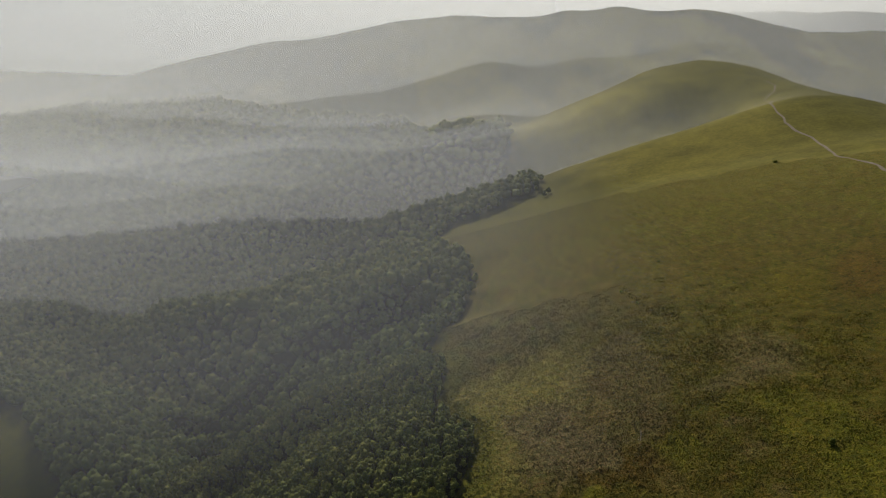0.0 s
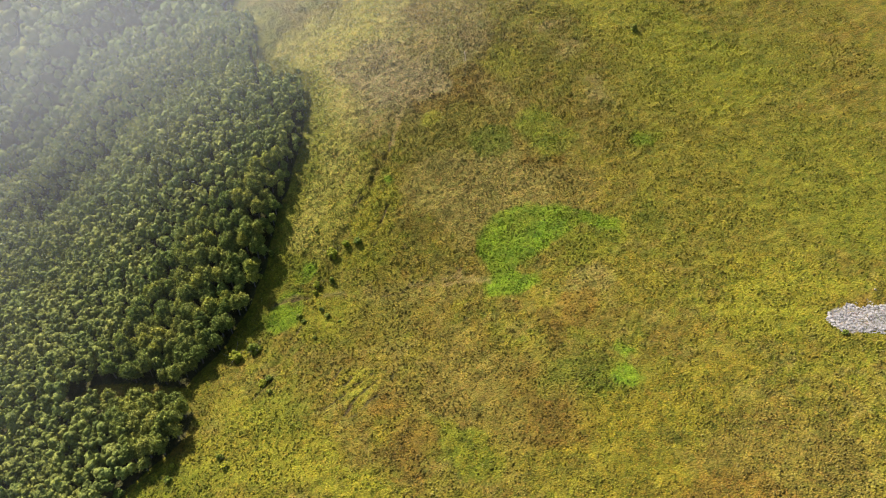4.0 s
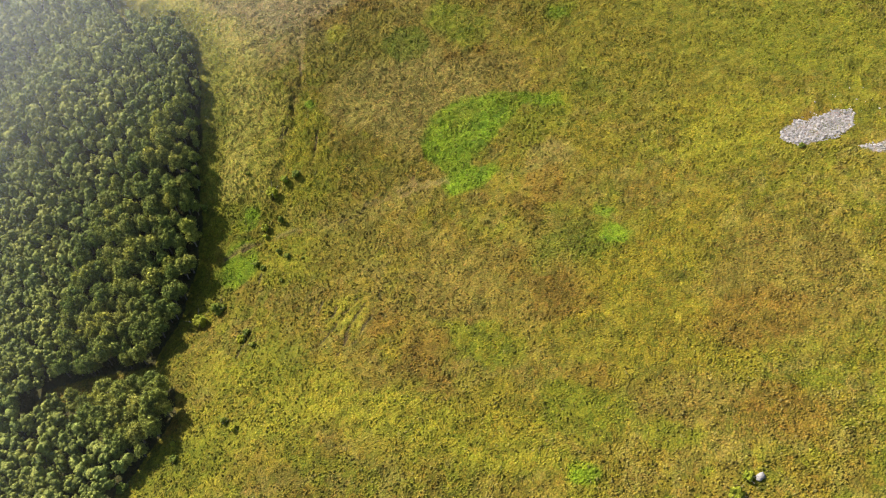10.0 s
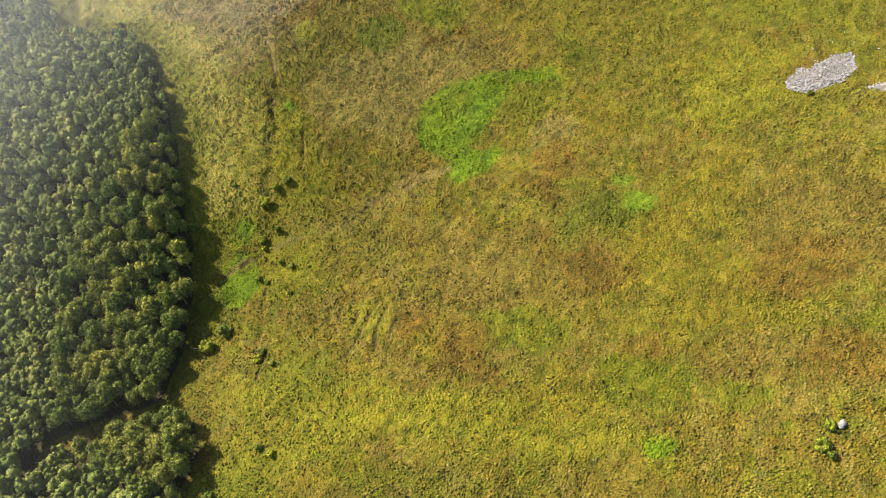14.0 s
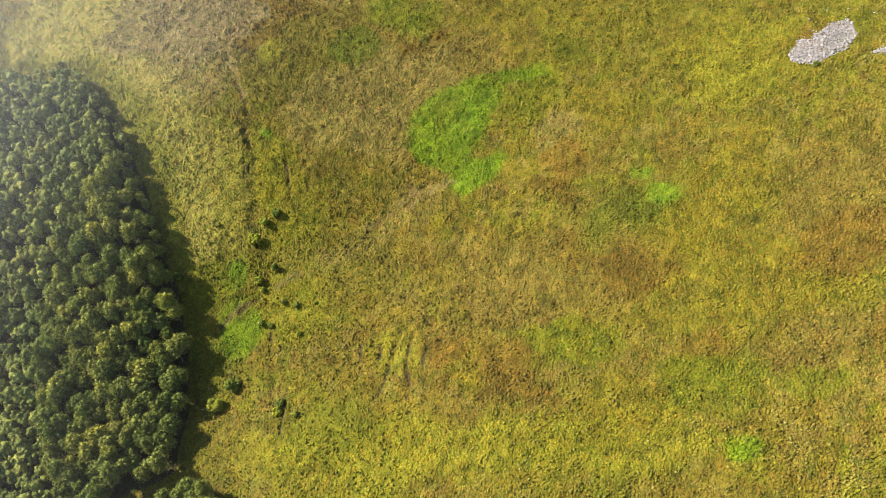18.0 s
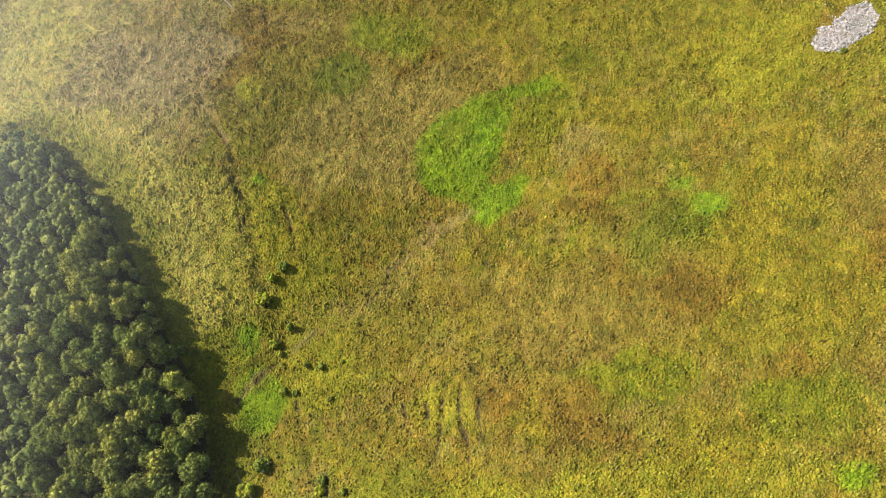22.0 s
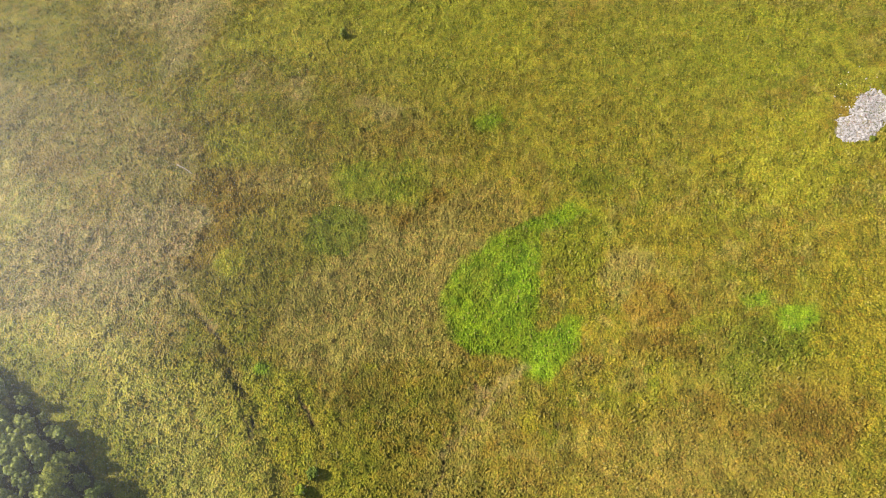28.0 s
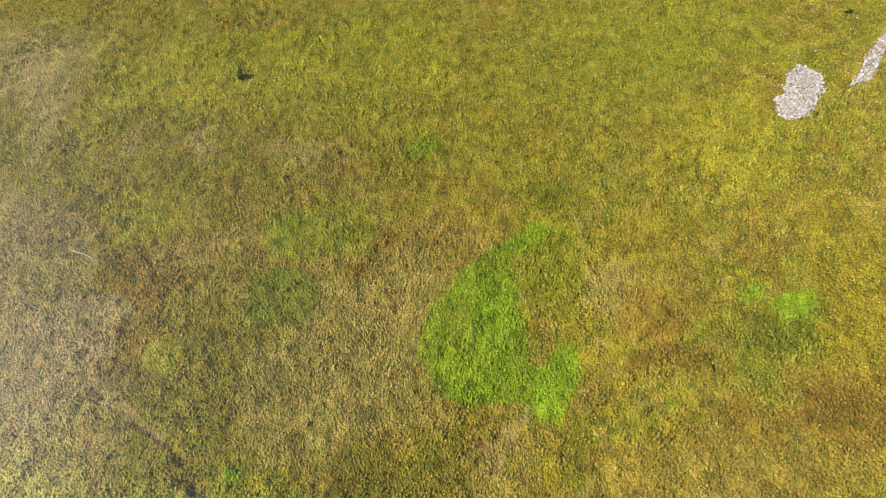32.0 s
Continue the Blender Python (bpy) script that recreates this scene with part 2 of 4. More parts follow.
def land(x, y):
    """Height of the open land, without tussocks."""
    x, y = np.asarray(x, float), np.asarray(y, float)
    u, v = x / 100, (y - 120) / 100
    # the long meadow slope, rounded off at the crest in the east
    crest = 455 + 20 * np.sin(y / 260)
    over = np.logaddexp(0, (x - crest) / 50) * 50
    z = -188.6 + 31.3 * u - 11.3 * v - 0.75 * over
    z = z + (np.clip(y - 700, 0, 560) * 0.14 - np.logaddexp(0, (y - 1300) / 60) * 60 * 0.33) * smooth(-350, 350, x)
    near = np.exp(-((x - 50) ** 2 + (y - 130) ** 2) / 230**2)
    z = z + near * (NEAR[0] + NEAR[1] * u + NEAR[2] * v + NEAR[3] * u * u + NEAR[4] * u * v + NEAR[5] * v * v)
    z = z + bump(x, y, 30, 138, NEAR[6], 42) + bump(x, y, -30, 88, NEAR[7], 36) + bump(x, y, -32, 158, NEAR[8], 36)
    for (ax, ay), (bx, by) in zip(RAVINE, RAVINE[1:]):
        z = z - 0.4 * np.exp(-((seg_dist(x, y, ax, ay, bx, by)[0] / 1.8) ** 2))
    # gullies that cross the slope and run down to the valley
    z = z + ridge(x, y, 330, 965, -50, -600, 830, -100, 70) + ridge(x, y, 200, 1330, -50, -700, 1180, -90, 110)
    z = z + ridge(x, y, -70, 490, 12, -380, 650, 14, 44) + ridge(x, y, -180, 300, 20, -370, 470, 56, 40)
    z = z + bump(x, y, -208, 278, -26, 44)
    z = z + ridge(x, y, -40, 735, 12, -420, 860, -4, 52) + ridge(x, y, -20, 1075, 40, -440, 1040, 22, 80)
    for wide, line in GULLIES:
        cut = np.zeros_like(z)
        for (ax, ay, ah), (bx, by, bh) in zip(line, line[1:]):
            d, k = seg_dist(x, y, ax, ay, bx, by)
            cut = np.minimum(cut, (ah + (bh - ah) * k) * np.clip(1.08 - np.hypot(d, 0.28 * wide) / wide, 0, 1) * 1.25)
        z = z + cut
    # the valley floor in the west
    z = np.logaddexp(z / 40, -400 / 40) * 40
    # the mountains beyond: a long crest and the spurs that come down from it
    for line, steep in MOUNTAINS:
        for (ax, ay, ah), (bx, by, bh) in zip(line, line[1:]):
            d, k = seg_dist(x, y, ax, ay, bx, by)
            z = np.logaddexp(z / 12, (ah + (bh - ah) * k - steep * (np.hypot(d, 60) - 60)) / 12) * 12
    z = z + ridge(x, y, 1500, 4350, 200, 3300, 3500, 270, 420)
    return z


def lattice(ix, iy, seed):
    n = (ix.astype(np.int64) * 374761393 + iy.astype(np.int64) * 668265263 + seed * 974634777) & 0xFFFFFFFF
    n = ((n ^ (n >> 13)) * 1274126177) & 0xFFFFFFFF
    return ((n ^ (n >> 16)) & 0xFFFF) / 65535.0


def grain(x, y, size, seed=0):
    """Smooth random values from 0 to 1, with lumps of the given size."""
    u, v = x / size, y / size
    i, j = np.floor(u), np.floor(v)
    a, b = u - i, v - j
    a, b = a * a * (3 - 2 * a), b * b * (3 - 2 * b)
    top = lattice(i, j, seed) * (1 - a) + lattice(i + 1, j, seed) * a
    low = lattice(i, j + 1, seed) * (1 - a) + lattice(i + 1, j + 1, seed) * a
    return top * (1 - b) + low * b


def cloudy(x, y, size, seed=0, steps=4):
    total, weight, out = 0.0, 1.0, 0.0
    for k in range(steps):
        c, s = math.cos(0.6 * k), math.sin(0.6 * k)
        out = out + weight * grain(c * x - s * y, s * x + c * y, size / 2**k, seed + k)
        total, weight = total + weight, weight * 0.55
    return out / total


# tones of the turf: base colours
TONE = {
    "ground": (0.120, 0.096, 0.010), "green": (0.098, 0.101, 0.006), "bright": (0.085, 0.124, 0.004), "lime": (0.092, 0.150, 0.006),
    "grass": (0.106, 0.103, 0.008), "dark": (0.062, 0.079, 0.005), "dull": (0.100, 0.085, 0.010), "olive": (0.108, 0.094, 0.008),
    "worn": (0.159, 0.119, 0.047), "heath": (0.095, 0.068, 0.007), "tan": (0.145, 0.116, 0.027), "rusttan": (0.118, 0.090, 0.015), "rust": (0.115, 0.076, 0.010), "yellow": (0.123, 0.103, 0.008),
    # paley: pale yellow-green grass, lightened for the glare over it
    "yellowgreen": (0.136, 0.126, 0.009), "paley": (0.239, 0.207, 0.045), "grey": (0.167, 0.132, 0.057), "earth": (0.113, 0.086, 0.014),
    "stony": (0.186, 0.161, 0.142), "darkolive": (0.066, 0.073, 0.003), "brown": (0.091, 0.063, 0.008), "soil": (0.052, 0.041, 0.016),
}
PATCHES, GROOVES = [], []


def patch(tone, x, y, across, along, turn):
    """A stand of one kind of herb: its middle, half sizes and turn in degrees."""
    PATCHES.append((tone, x, y, across, along, radians(turn)))


def groove(*points):
    """A rill or a trodden track in the turf."""
    GROOVES.append(points)


patch("dark", 1007, 2021, 90.7, 25.2, 25)
patch("dark", 380, 958, 119.7, 16.8, -103)
patch("olive", 126, 143, 53.3, 24.1, -96)
patch("dark", 398, 871, 11.6, 101.1, -68)
patch("grass", -148, 157, 32.1, 35.9, -12)
patch("paley", 37, 276, 21.3, 40.4, -36)
patch("olive", 59, 60, 34.1, 21.0, -43)
patch("grass", 150, 182, 30.1, 22.3, -36)
patch("dull", 64, 204, 28.2, 18.9, -84)
patch("grass", 146, 123, 21.1, 23.9, -36)
patch("dull", 184, 309, 19.7, 25.4, -23)
patch("paley", 10, 227, 16.5, 27.2, -60)
patch("rusttan", 15, 93, 31.4, 14.1, -64)
patch("grass", 155, 102, 19.2, 21.1, -53)
patch("yellow", 176, 338, 14.6, 27.0, -26)
patch("grey", 42, 234, 20.7, 18.7, -59)
patch("rust", 209, 340, 11.7, 31.7, -31)
patch("olive", 12, 154, 20.8, 17.7, -61)
patch("paley", 17, 262, 21.9, 16.4, -61)
patch("yellowgreen", -20, 99, 42.8, 8.3, -59)
patch("paley", 22, 280, 22.8, 15.3, -62)
patch("grey", 138, 278, 20.8, 16.2, -86)
patch("tan", 68, 163, 18.6, 18.0, -86)
patch("earth", 208, 647, 22.3, 14.3, -61)
patch("yellowgreen", -64, 108, 26.6, 10.7, -40)
patch("rusttan", 81, 43, 16.7, 16.5, -44)
patch("green", 149, 95, 19.8, 13.7, -103)
patch("yellowgreen", -30, 104, 20.5, 13.1, -27)
patch("grey", 39, 253, 17.6, 14.8, -60)
patch("rusttan", 78, 183, 15.8, 16.3, -14)
patch("paley", 6, 205, 9.6, 24.6, -59)
patch("tan", 49, 177, 17.2, 13.2, -50)
patch("yellowgreen", 111, 86, 14.6, 15.0, -99)
patch("yellow", 66, 74, 7.8, 27.7, -96)
patch("yellowgreen", 7, 188, 9.7, 19.0, -53)
patch("grey", 50, 237, 14.0, 13.0, -85)
patch("yellowgreen", 8, 61, 30.4, 5.9, -61)
patch("tan", 63, 170, 12.8, 13.2, -86)
patch("yellow", 58, 50, 16.0, 9.8, -68)
patch("tan", 63, 178, 12.5, 12.3, -68)
patch("paley", 6, 202, 9.0, 16.7, -30)
patch("rusttan", 30, 95, 12.2, 12.3, -46)
patch("grass", 156, 102, 16.3, 9.2, -102)
patch("rusttan", 31, 104, 13.6, 9.9, -68)
patch("rusttan", 48, 31, 16.1, 7.9, -40)
patch("green", -23, 115, 10.8, 11.1, -43)
patch("grass", 140, 72, 7.4, 15.9, -49)
patch("green", -55, 105, 18.6, 6.0, -28)
patch("rust", 57, 223, 11.2, 9.4, -59)
patch("rusttan", 45, 79, 9.6, 10.8, -67)
patch("grass", 153, 81, 9.9, 10.4, -103)
patch("yellowgreen", -2, 148, 10.6, 9.4, -62)
patch("dull", 47, 204, 11.0, 8.9, -67)
patch("paley", -4, 187, 6.5, 14.8, -56)
patch("yellow", 16, 61, 12.8, 7.5, -40)
patch("dull", 16, 137, 12.6, 6.7, -64)
patch("green", -7, 172, 8.6, 9.8, -58)
patch("yellow", 83, 109, 10.7, 7.5, -95)
patch("green", 30, 50, 10.1, 7.9, -40)
patch("green", 22, 81, 14.2, 5.5, -65)
patch("tan", 84, 156, 12.5, 6.2, -81)
patch("rust", 70, 41, 11.7, 6.6, -43)
patch("brown", 49, 89, 10.0, 7.6, -47)
patch("rusttan", 86, 154, 9.9, 7.5, -87)
patch("tan", 55, 179, 9.5, 7.7, -82)
patch("rust", 70, 220, 11.3, 6.3, -84)
patch("grey", 57, 229, 8.4, 8.3, -85)
patch("dull", 59, 86, 6.6, 9.1, -94)
patch("yellowgreen", -5, 147, 7.7, 7.7, -71)
patch("dull", 54, 90, 8.0, 7.4, -70)
patch("yellow", 48, 71, 5.4, 10.7, -95)
patch("rust", 47, 76, 8.1, 7.1, -45)
patch("green", 82, 128, 6.3, 8.8, -93)
patch("green", 23, 81, 10.6, 5.2, -43)
patch("dull", 61, 85, 6.9, 7.8, -86)
patch("bright", -15, 158, 6.4, 7.9, -57)
patch("yellowgreen", 21, 183, 4.8, 10.3, -60)
patch("rust", 78, 215, 10.4, 4.7, -74)
patch("rust", 68, 275, 8.0, 5.9, -78)
patch("brown", 10, 87, 8.9, 5.3, -41)
patch("yellowgreen", 3, 114, 6.0, 7.8, -72)
patch("rust", 58, 22, 8.4, 5.2, -52)
patch("green", 23, 81, 11.4, 3.8, -72)
patch("brown", 84, 248, 9.3, 4.3, -74)
patch("green", 64, 82, 6.2, 6.4, -72)
patch("dull", 35, 166, 7.8, 4.9, -83)
patch("dull", -9, 176, 6.7, 5.5, -64)
patch("dull", 38, 149, 6.7, 5.4, -87)
patch("bright", -14, 157, 6.8, 5.2, -66)
patch("tan", 74, 117, 5.8, 6.0, -96)
patch("rust", 13, 89, 6.8, 5.1, -63)
patch("brown", 58, 106, 8.5, 4.0, -95)
patch("brown", 74, 225, 7.7, 4.4, -86)
patch("rust", 8, 102, 6.7, 5.0, -62)
patch("tan", 8, 156, 8.3, 4.0, -67)
patch("yellowgreen", 24, 190, 5.5, 6.0, -74)
patch("dull", 52, 91, 5.7, 5.6, -78)
patch("rust", 68, 109, 6.6, 4.8, -97)
patch("yellow", 42, 54, 5.5, 5.7, -74)
patch("green", 31, 52, 8.2, 3.6, -70)
patch("rust", 80, 213, 7.1, 4.1, -84)
patch("brown", 46, 76, 6.6, 4.3, -69)
patch("green", 86, 134, 6.4, 4.4, -92)
patch("yellow", 7, 95, 4.5, 6.2, -70)
patch("green", 79, 132, 4.3, 6.4, -79)
patch("yellowgreen", 28, 184, 5.0, 5.3, -56)
patch("brown", 12, 88, 5.4, 4.9, -70)
patch("rust", 75, 217, 5.6, 4.5, -65)
patch("green", 17, 164, 5.2, 4.5, -54)
patch("green", 30, 52, 6.1, 3.8, -64)
patch("green", 38, 33, 6.4, 3.6, -63)
patch("yellowgreen", 19, 184, 4.6, 5.0, -71)
patch("green", 114, 162, 4.7, 4.2, -90)
patch("brown", 46, 76, 4.8, 4.1, -72)
patch("green", 89, 130, 4.4, 4.2, -76)
patch("green", 16, 163, 5.1, 3.6, -64)
patch("rust", 36, 53, 6.2, 2.7, -65)
patch("yellow", 112, 101, 4.0, 4.1, -80)
patch("dull", 50, 100, 3.1, 4.6, -92)
patch("dull", 52, 92, 4.0, 3.5, -84)
patch("green", 114, 162, 3.7, 3.6, -82)
patch("yellowgreen", 54, 211, 3.8, 3.3, -63)
patch("lime", -5, 168, 2.9, 4.1, -56)
patch("rust", 8, 102, 3.9, 3.0, -72)
patch("brown", 9, 77, 5.4, 2.1, -70)
patch("bright", -5, 169, 3.1, 3.6, -65)
patch("rust", 87, 168, 3.4, 3.2, -83)
patch("green", 68, 22, 4.3, 2.5, -40)
patch("yellow", 58, 44, 3.3, 3.0, -41)
patch("bright", 20, 37, 3.2, 2.9, -60)
patch("rust", 78, 174, 2.9, 2.7, -88)
patch("yellow", 39, 129, 3.6, 2.1, -76)
patch("bright", 19, 38, 2.9, 2.4, -41)
patch("brown", 87, 168, 2.8, 2.3, -72)
patch("yellow", 56, 69, 2.3, 2.2, -77)
patch("rust", 10, 78, 3.2, 1.3, -62)
patch("green", 31, 190, 2.0, 2.0, -66)
patch("yellow", 56, 69, 1.9, 2.1, -65)
patch("rust", 26, 152, 2.6, 1.5, -67)
patch("yellowgreen", 41, 168, 2.1, 1.4, -67)
patch("yellow", 42, 168, 1.8, 1.5, -71)
patch("rust", 78, 173, 1.6, 1.6, -63)
patch("lime", 31, 191, 1.8, 1.3, -63)
patch("rust", 78, 174, 1.5, 1.1, -86)

# stands of herbs whose outline shows: tone, strength, corners
STANDS = [
    ("bright", 0.95, [(79, 149), (70, 156), (59, 158), (52, 153), (50, 147), (51, 136), (47, 133), (47, 128), (55, 122.8), (63, 124), (63.5, 128), (59, 130), (58, 134), (66, 135), (77, 137), (82, 139), (89.5, 128), (91.5, 133), (86, 141)]),
    ("lime", 0.45, [(62, 136), (72, 138), (80, 141), (74, 147), (62, 146), (56, 141)]),
    ("lime", 0.6, [(48, 132), (48, 128.5), (55, 124), (61, 125), (60, 129), (55, 133)]),
    ("dark", 0.55, [(64, 92), (68, 86), (65, 77), (59, 80), (56, 85), (48, 89), (53, 95)]),
    ("lime", 0.85, [(69, 84.8), (70.6, 78.6), (67, 77.2), (64, 80.3), (64, 83.5)]),
    ("lime", 0.7, [(71, 92.9), (73, 87.2), (69.2, 86), (68.4, 90.7)]),
    ("darkolive", 0.75, [(102.5, 135), (104, 125), (96, 124.4), (95, 132.5)]),
    ("dark", 0.8, [(77.5, 192), (76, 183), (70.4, 180), (63.6, 183.3), (62.4, 195), (70, 196.7)]),
    ("green", 0.75, [(88.5, 197.3), (93, 188), (88.6, 169), (83.6, 173.6), (80, 191.5)]),
    ("yellowgreen", 0.70, [(22.9, 189.3), (29.1, 180.1), (24.3, 173.7), (14.8, 173.1), (14.3, 180.4)]),
    ("yellowgreen", 0.60, [(-1.8, 156.6), (6.0, 148.5), (-3.4, 139.2), (-10.7, 136.7), (-10.4, 146.7)]),
    ("green", 0.70, [(-6.4, 182.6), (1.7, 174.5), (-2.8, 166.3), (-9.3, 162.8), (-15.6, 170.1)]),
    ("lime", 0.60, [(-2.5, 174.1), (0.3, 171.2), (-2.8, 166.3), (-7.1, 169.0)]),
    ("bright", 0.70, [(-22.8, 162.5), (-8.7, 159.0), (-10.8, 154.0), (-18.5, 152.2), (-24.2, 157.9)]),
    ("yellowgreen", 0.20, [(-51.4, 142.1), (-34.2, 134.1), (-14.4, 104.0), (7.0, 73.6), (19.9, 55.3), (23.6, 19.2), (20.8, 18.1)]),
    ("rust", 0.60, [(11.3, 108.5), (12.3, 99.2), (6.2, 91.9), (5.6, 102.6)]),
    ("brown", 0.60, [(12.7, 91.7), (11.4, 76.3), (6.9, 79.1), (7.4, 86.6)]),
    ("green", 0.50, [(20.9, 87.9), (28.0, 76.5), (22.6, 72.0), (12.5, 82.7)]),
    ("green", 0.60, [(29.1, 58.9), (37.5, 42.2), (31.4, 38.5), (23.4, 51.3)]),
    ("bright", 0.70, [(19.0, 40.2), (22.0, 35.9), (18.4, 33.7), (15.8, 38.2)]),
    ("tan", 0.60, [(66.7, 182.9), (78.7, 161.1), (60.8, 158.3), (46.4, 148.7), (39.7, 172.1), (49.7, 182.9)]),
    ("grey", 0.30, [(58.0, 266.8), (56.4, 235.8), (46.0, 222.0), (32.8, 226.3), (29.3, 248.9)]),
    ("rusttan", 0.60, [(84.5, 163.8), (93.5, 147.2), (82.0, 149.3), (79.2, 158.4)]),
    ("rust", 0.90, [(87.3, 171.7), (89.2, 165.6), (85.0, 166.1)]),
    ("yellow", 0.50, [(61.4, 76.9), (66.4, 68.3), (50.1, 69.8), (51.0, 75.6)]),
    ("yellowgreen", 0.5, [(16.4, 233.9), (28.7, 199.0), (14.3, 180.4), (7.1, 168.9), (-1.9, 175.8), (-10.7, 180.9), (-12.2, 188.3), (-0.7, 208.4)]),
    ("yellowgreen", 0.7, [(24.1, 190.4), (31.2, 178.6), (20.8, 161.1), (9.1, 142.8), (-1.6, 146.0), (4.3, 164.1)]),
    ("tan", 0.5, [(10.9, 152.7), (36.5, 144.9), (49.8, 137.0), (47.0, 133.0), (26.4, 138.9), (10.3, 143.9)]),
    ("grey", 0.45, [(89.8, 320.9), (96.5, 269.5), (84.5, 235.4), (59.5, 229.1), (44.5, 233.8), (44.1, 261.7), (51.6, 288.1)]),
    ("paley", 0.35, [(16.4, 233.9), (28.6, 198.9), (14.2, 180.2), (6.9, 168.5), (-1.9, 175.8), (-10.7, 180.9), (-12.2, 188.3), (-0.7, 208.4)]),
    ("brown", 0.85, [(117.2, 76.6), (123.8, 79.7), (129.4, 76.8), (128.6, 72.8), (124.6, 72.9), (120.9, 75.3)]),
    ("earth", 0.6, [(50, 142), (47, 136), (42, 138), (36, 144), (40, 147)]),
    ("yellowgreen", 0.75, [(138.1, 251.3), (155.6, 222.3), (164.3, 160.0), (133.9, 154.7), (136.3, 190.3), (125.2, 211.7), (123.3, 227.6), (121.3, 250.2)]),
    ("green", 0.5, [(147, 240), (158, 205), (166, 165), (148, 160), (146, 200), (140, 222)]),
    ("yellowgreen", 0.8, [(88.4, 237.7), (95.2, 234.0), (96.3, 223.7), (92.1, 215.2), (85.0, 216.2), (80.0, 229.0)]),
    ("bright", 0.3, [(82.6, 196.9), (89.2, 196.4), (93.2, 187.5), (97.8, 174.2), (90.0, 169.5), (82.7, 170.3), (78.0, 191.7)]),
    ("bright", 0.8, [(113.2, 165.9), (117.7, 159.3), (114.3, 156.8), (109.0, 161.3)]),
    ("brown", 0.7, [(103.4, 188.8), (110.8, 173.8), (102.4, 174.5), (98.5, 183.6)]),
    ("brown", 0.6, [(100.3, 210.7), (99.5, 202.7), (92.5, 202.2), (93.2, 210.0)]),
    ("worn", 0.55, [(112.0, 240.6), (117.5, 234.7), (105.9, 231.7), (103.7, 235.8)]),
    ("worn", 0.55, [(116.8, 225.0), (119.3, 219.8), (108.4, 213.7), (106.1, 218.8)]),
    ("worn", 0.5, [(114.7, 202.0), (114.9, 194.2), (112.2, 180.8), (107.7, 192.0), (110.2, 198.6)]),
    ("tan", 0.8, [(77.5, 220.4), (82.1, 209.4), (84.9, 201.3), (82.6, 196.9), (75.8, 208.8), (74.6, 219.2)]),
    ("yellow", 0.7, [(101.9, 154.4), (104.7, 149.6), (95.2, 148.0), (96.5, 154.3)]),
    ("grey", 0.6, [(143.9, 282.0), (139.9, 267.0), (123.0, 256.4), (111.7, 255.1), (100.1, 258.6)]),
]
groove((24.5, 106.5), (18.9, 102.9), (12.5, 101.6))
groove((38.8, 124.4), (34.0, 120.1))
groove((7.2, 116.0), (0.6, 114.0), (-4.6, 108.5))
groove((13.3, 110.9), (4.6, 105.8), (-1.8, 102.5))
groove((5.5, 111.4), (-1.3, 106.4))
groove((0.2, 119.0), (-6.0, 114.5))
groove((12.0, 162.1), (13.7, 155.0), (16.9, 148.8), (22.5, 145.5), (27.4, 142.6))
groove((-2.1, 162.7), (-5.5, 158.4), (-11.1, 161.4), (-17.6, 163.8), (-23.1, 164.4))
groove((67.4, 206.9), (72.5, 215.0))
groove((89.9, 69.8), (82.3, 69.1))
groove((40.3, 213.1), (34.0, 203.0), (29.2, 197.7), (24.6, 191.8))
groove((86.9, 216.7), (91.5, 222.3))
groove((42.3, 144.5), (33.7, 144.7), (25.8, 143.7))
groove((25.7, 178.9), (23.8, 174.3), (21.2, 171.4))
groove((39.0, 123.1), (33.7, 118.8), (29.8, 114.9))
groove((71.4, 211.1), (65.2, 202.9))
groove((69.0, 184.1), (72.7, 181.8))
groove((-18, 166), (-9, 161), (0, 156), (9, 151), (18, 147), (31, 144), (39, 143), (46, 140), (51, 136))
groove((33, 201), (27, 195), (23, 188), (18, 185), (13, 177), (8, 170))
groove((4, 116), (-2, 113), (-9, 110), (-15, 108))
groove((7, 113), (-3, 106))
groove((13, 112), (6, 107), (-2, 102))
groove((0, 125), (-7, 118))
groove((3, 121), (-4, 115))
groove((-9, 149), (-13, 146), (-19, 144))
groove((-20, 133), (-28, 126))
groove((41, 215), (36, 208), (32, 202), (28, 197))
groove((66, 251), (62, 238), (59, 228), (47, 208))
WORN = [
    [(69.2, 261.3), (65.1, 248.5), (62.0, 237.5)],
    [(49.0, 133.7), (43.6, 140.5), (37.8, 143.1), (29.1, 144.2), (24.8, 148.3)],
    [(49.0, 133.7), (42.2, 138.2), (35.1, 141.0)],
    [(5.7, 153.6), (-0.9, 157.1), (-6.1, 158.1)],
    [(-8.5, 161.3), (-14.1, 163.5), (-17.6, 163.8)],
    [(40.7, 215.8), (36.8, 205.7)],
    [(76.6, 240.1), (74.2, 231.8)],
    [(45.6, 223.4), (39.6, 212.7)],
]
groove((28, 180), (24, 174), (19, 169))
groove((-17, 164), (-12, 160), (-5, 156))
groove((73, 212), (68, 207), (66, 204))
groove((24, 107), (16, 101), (8, 96))
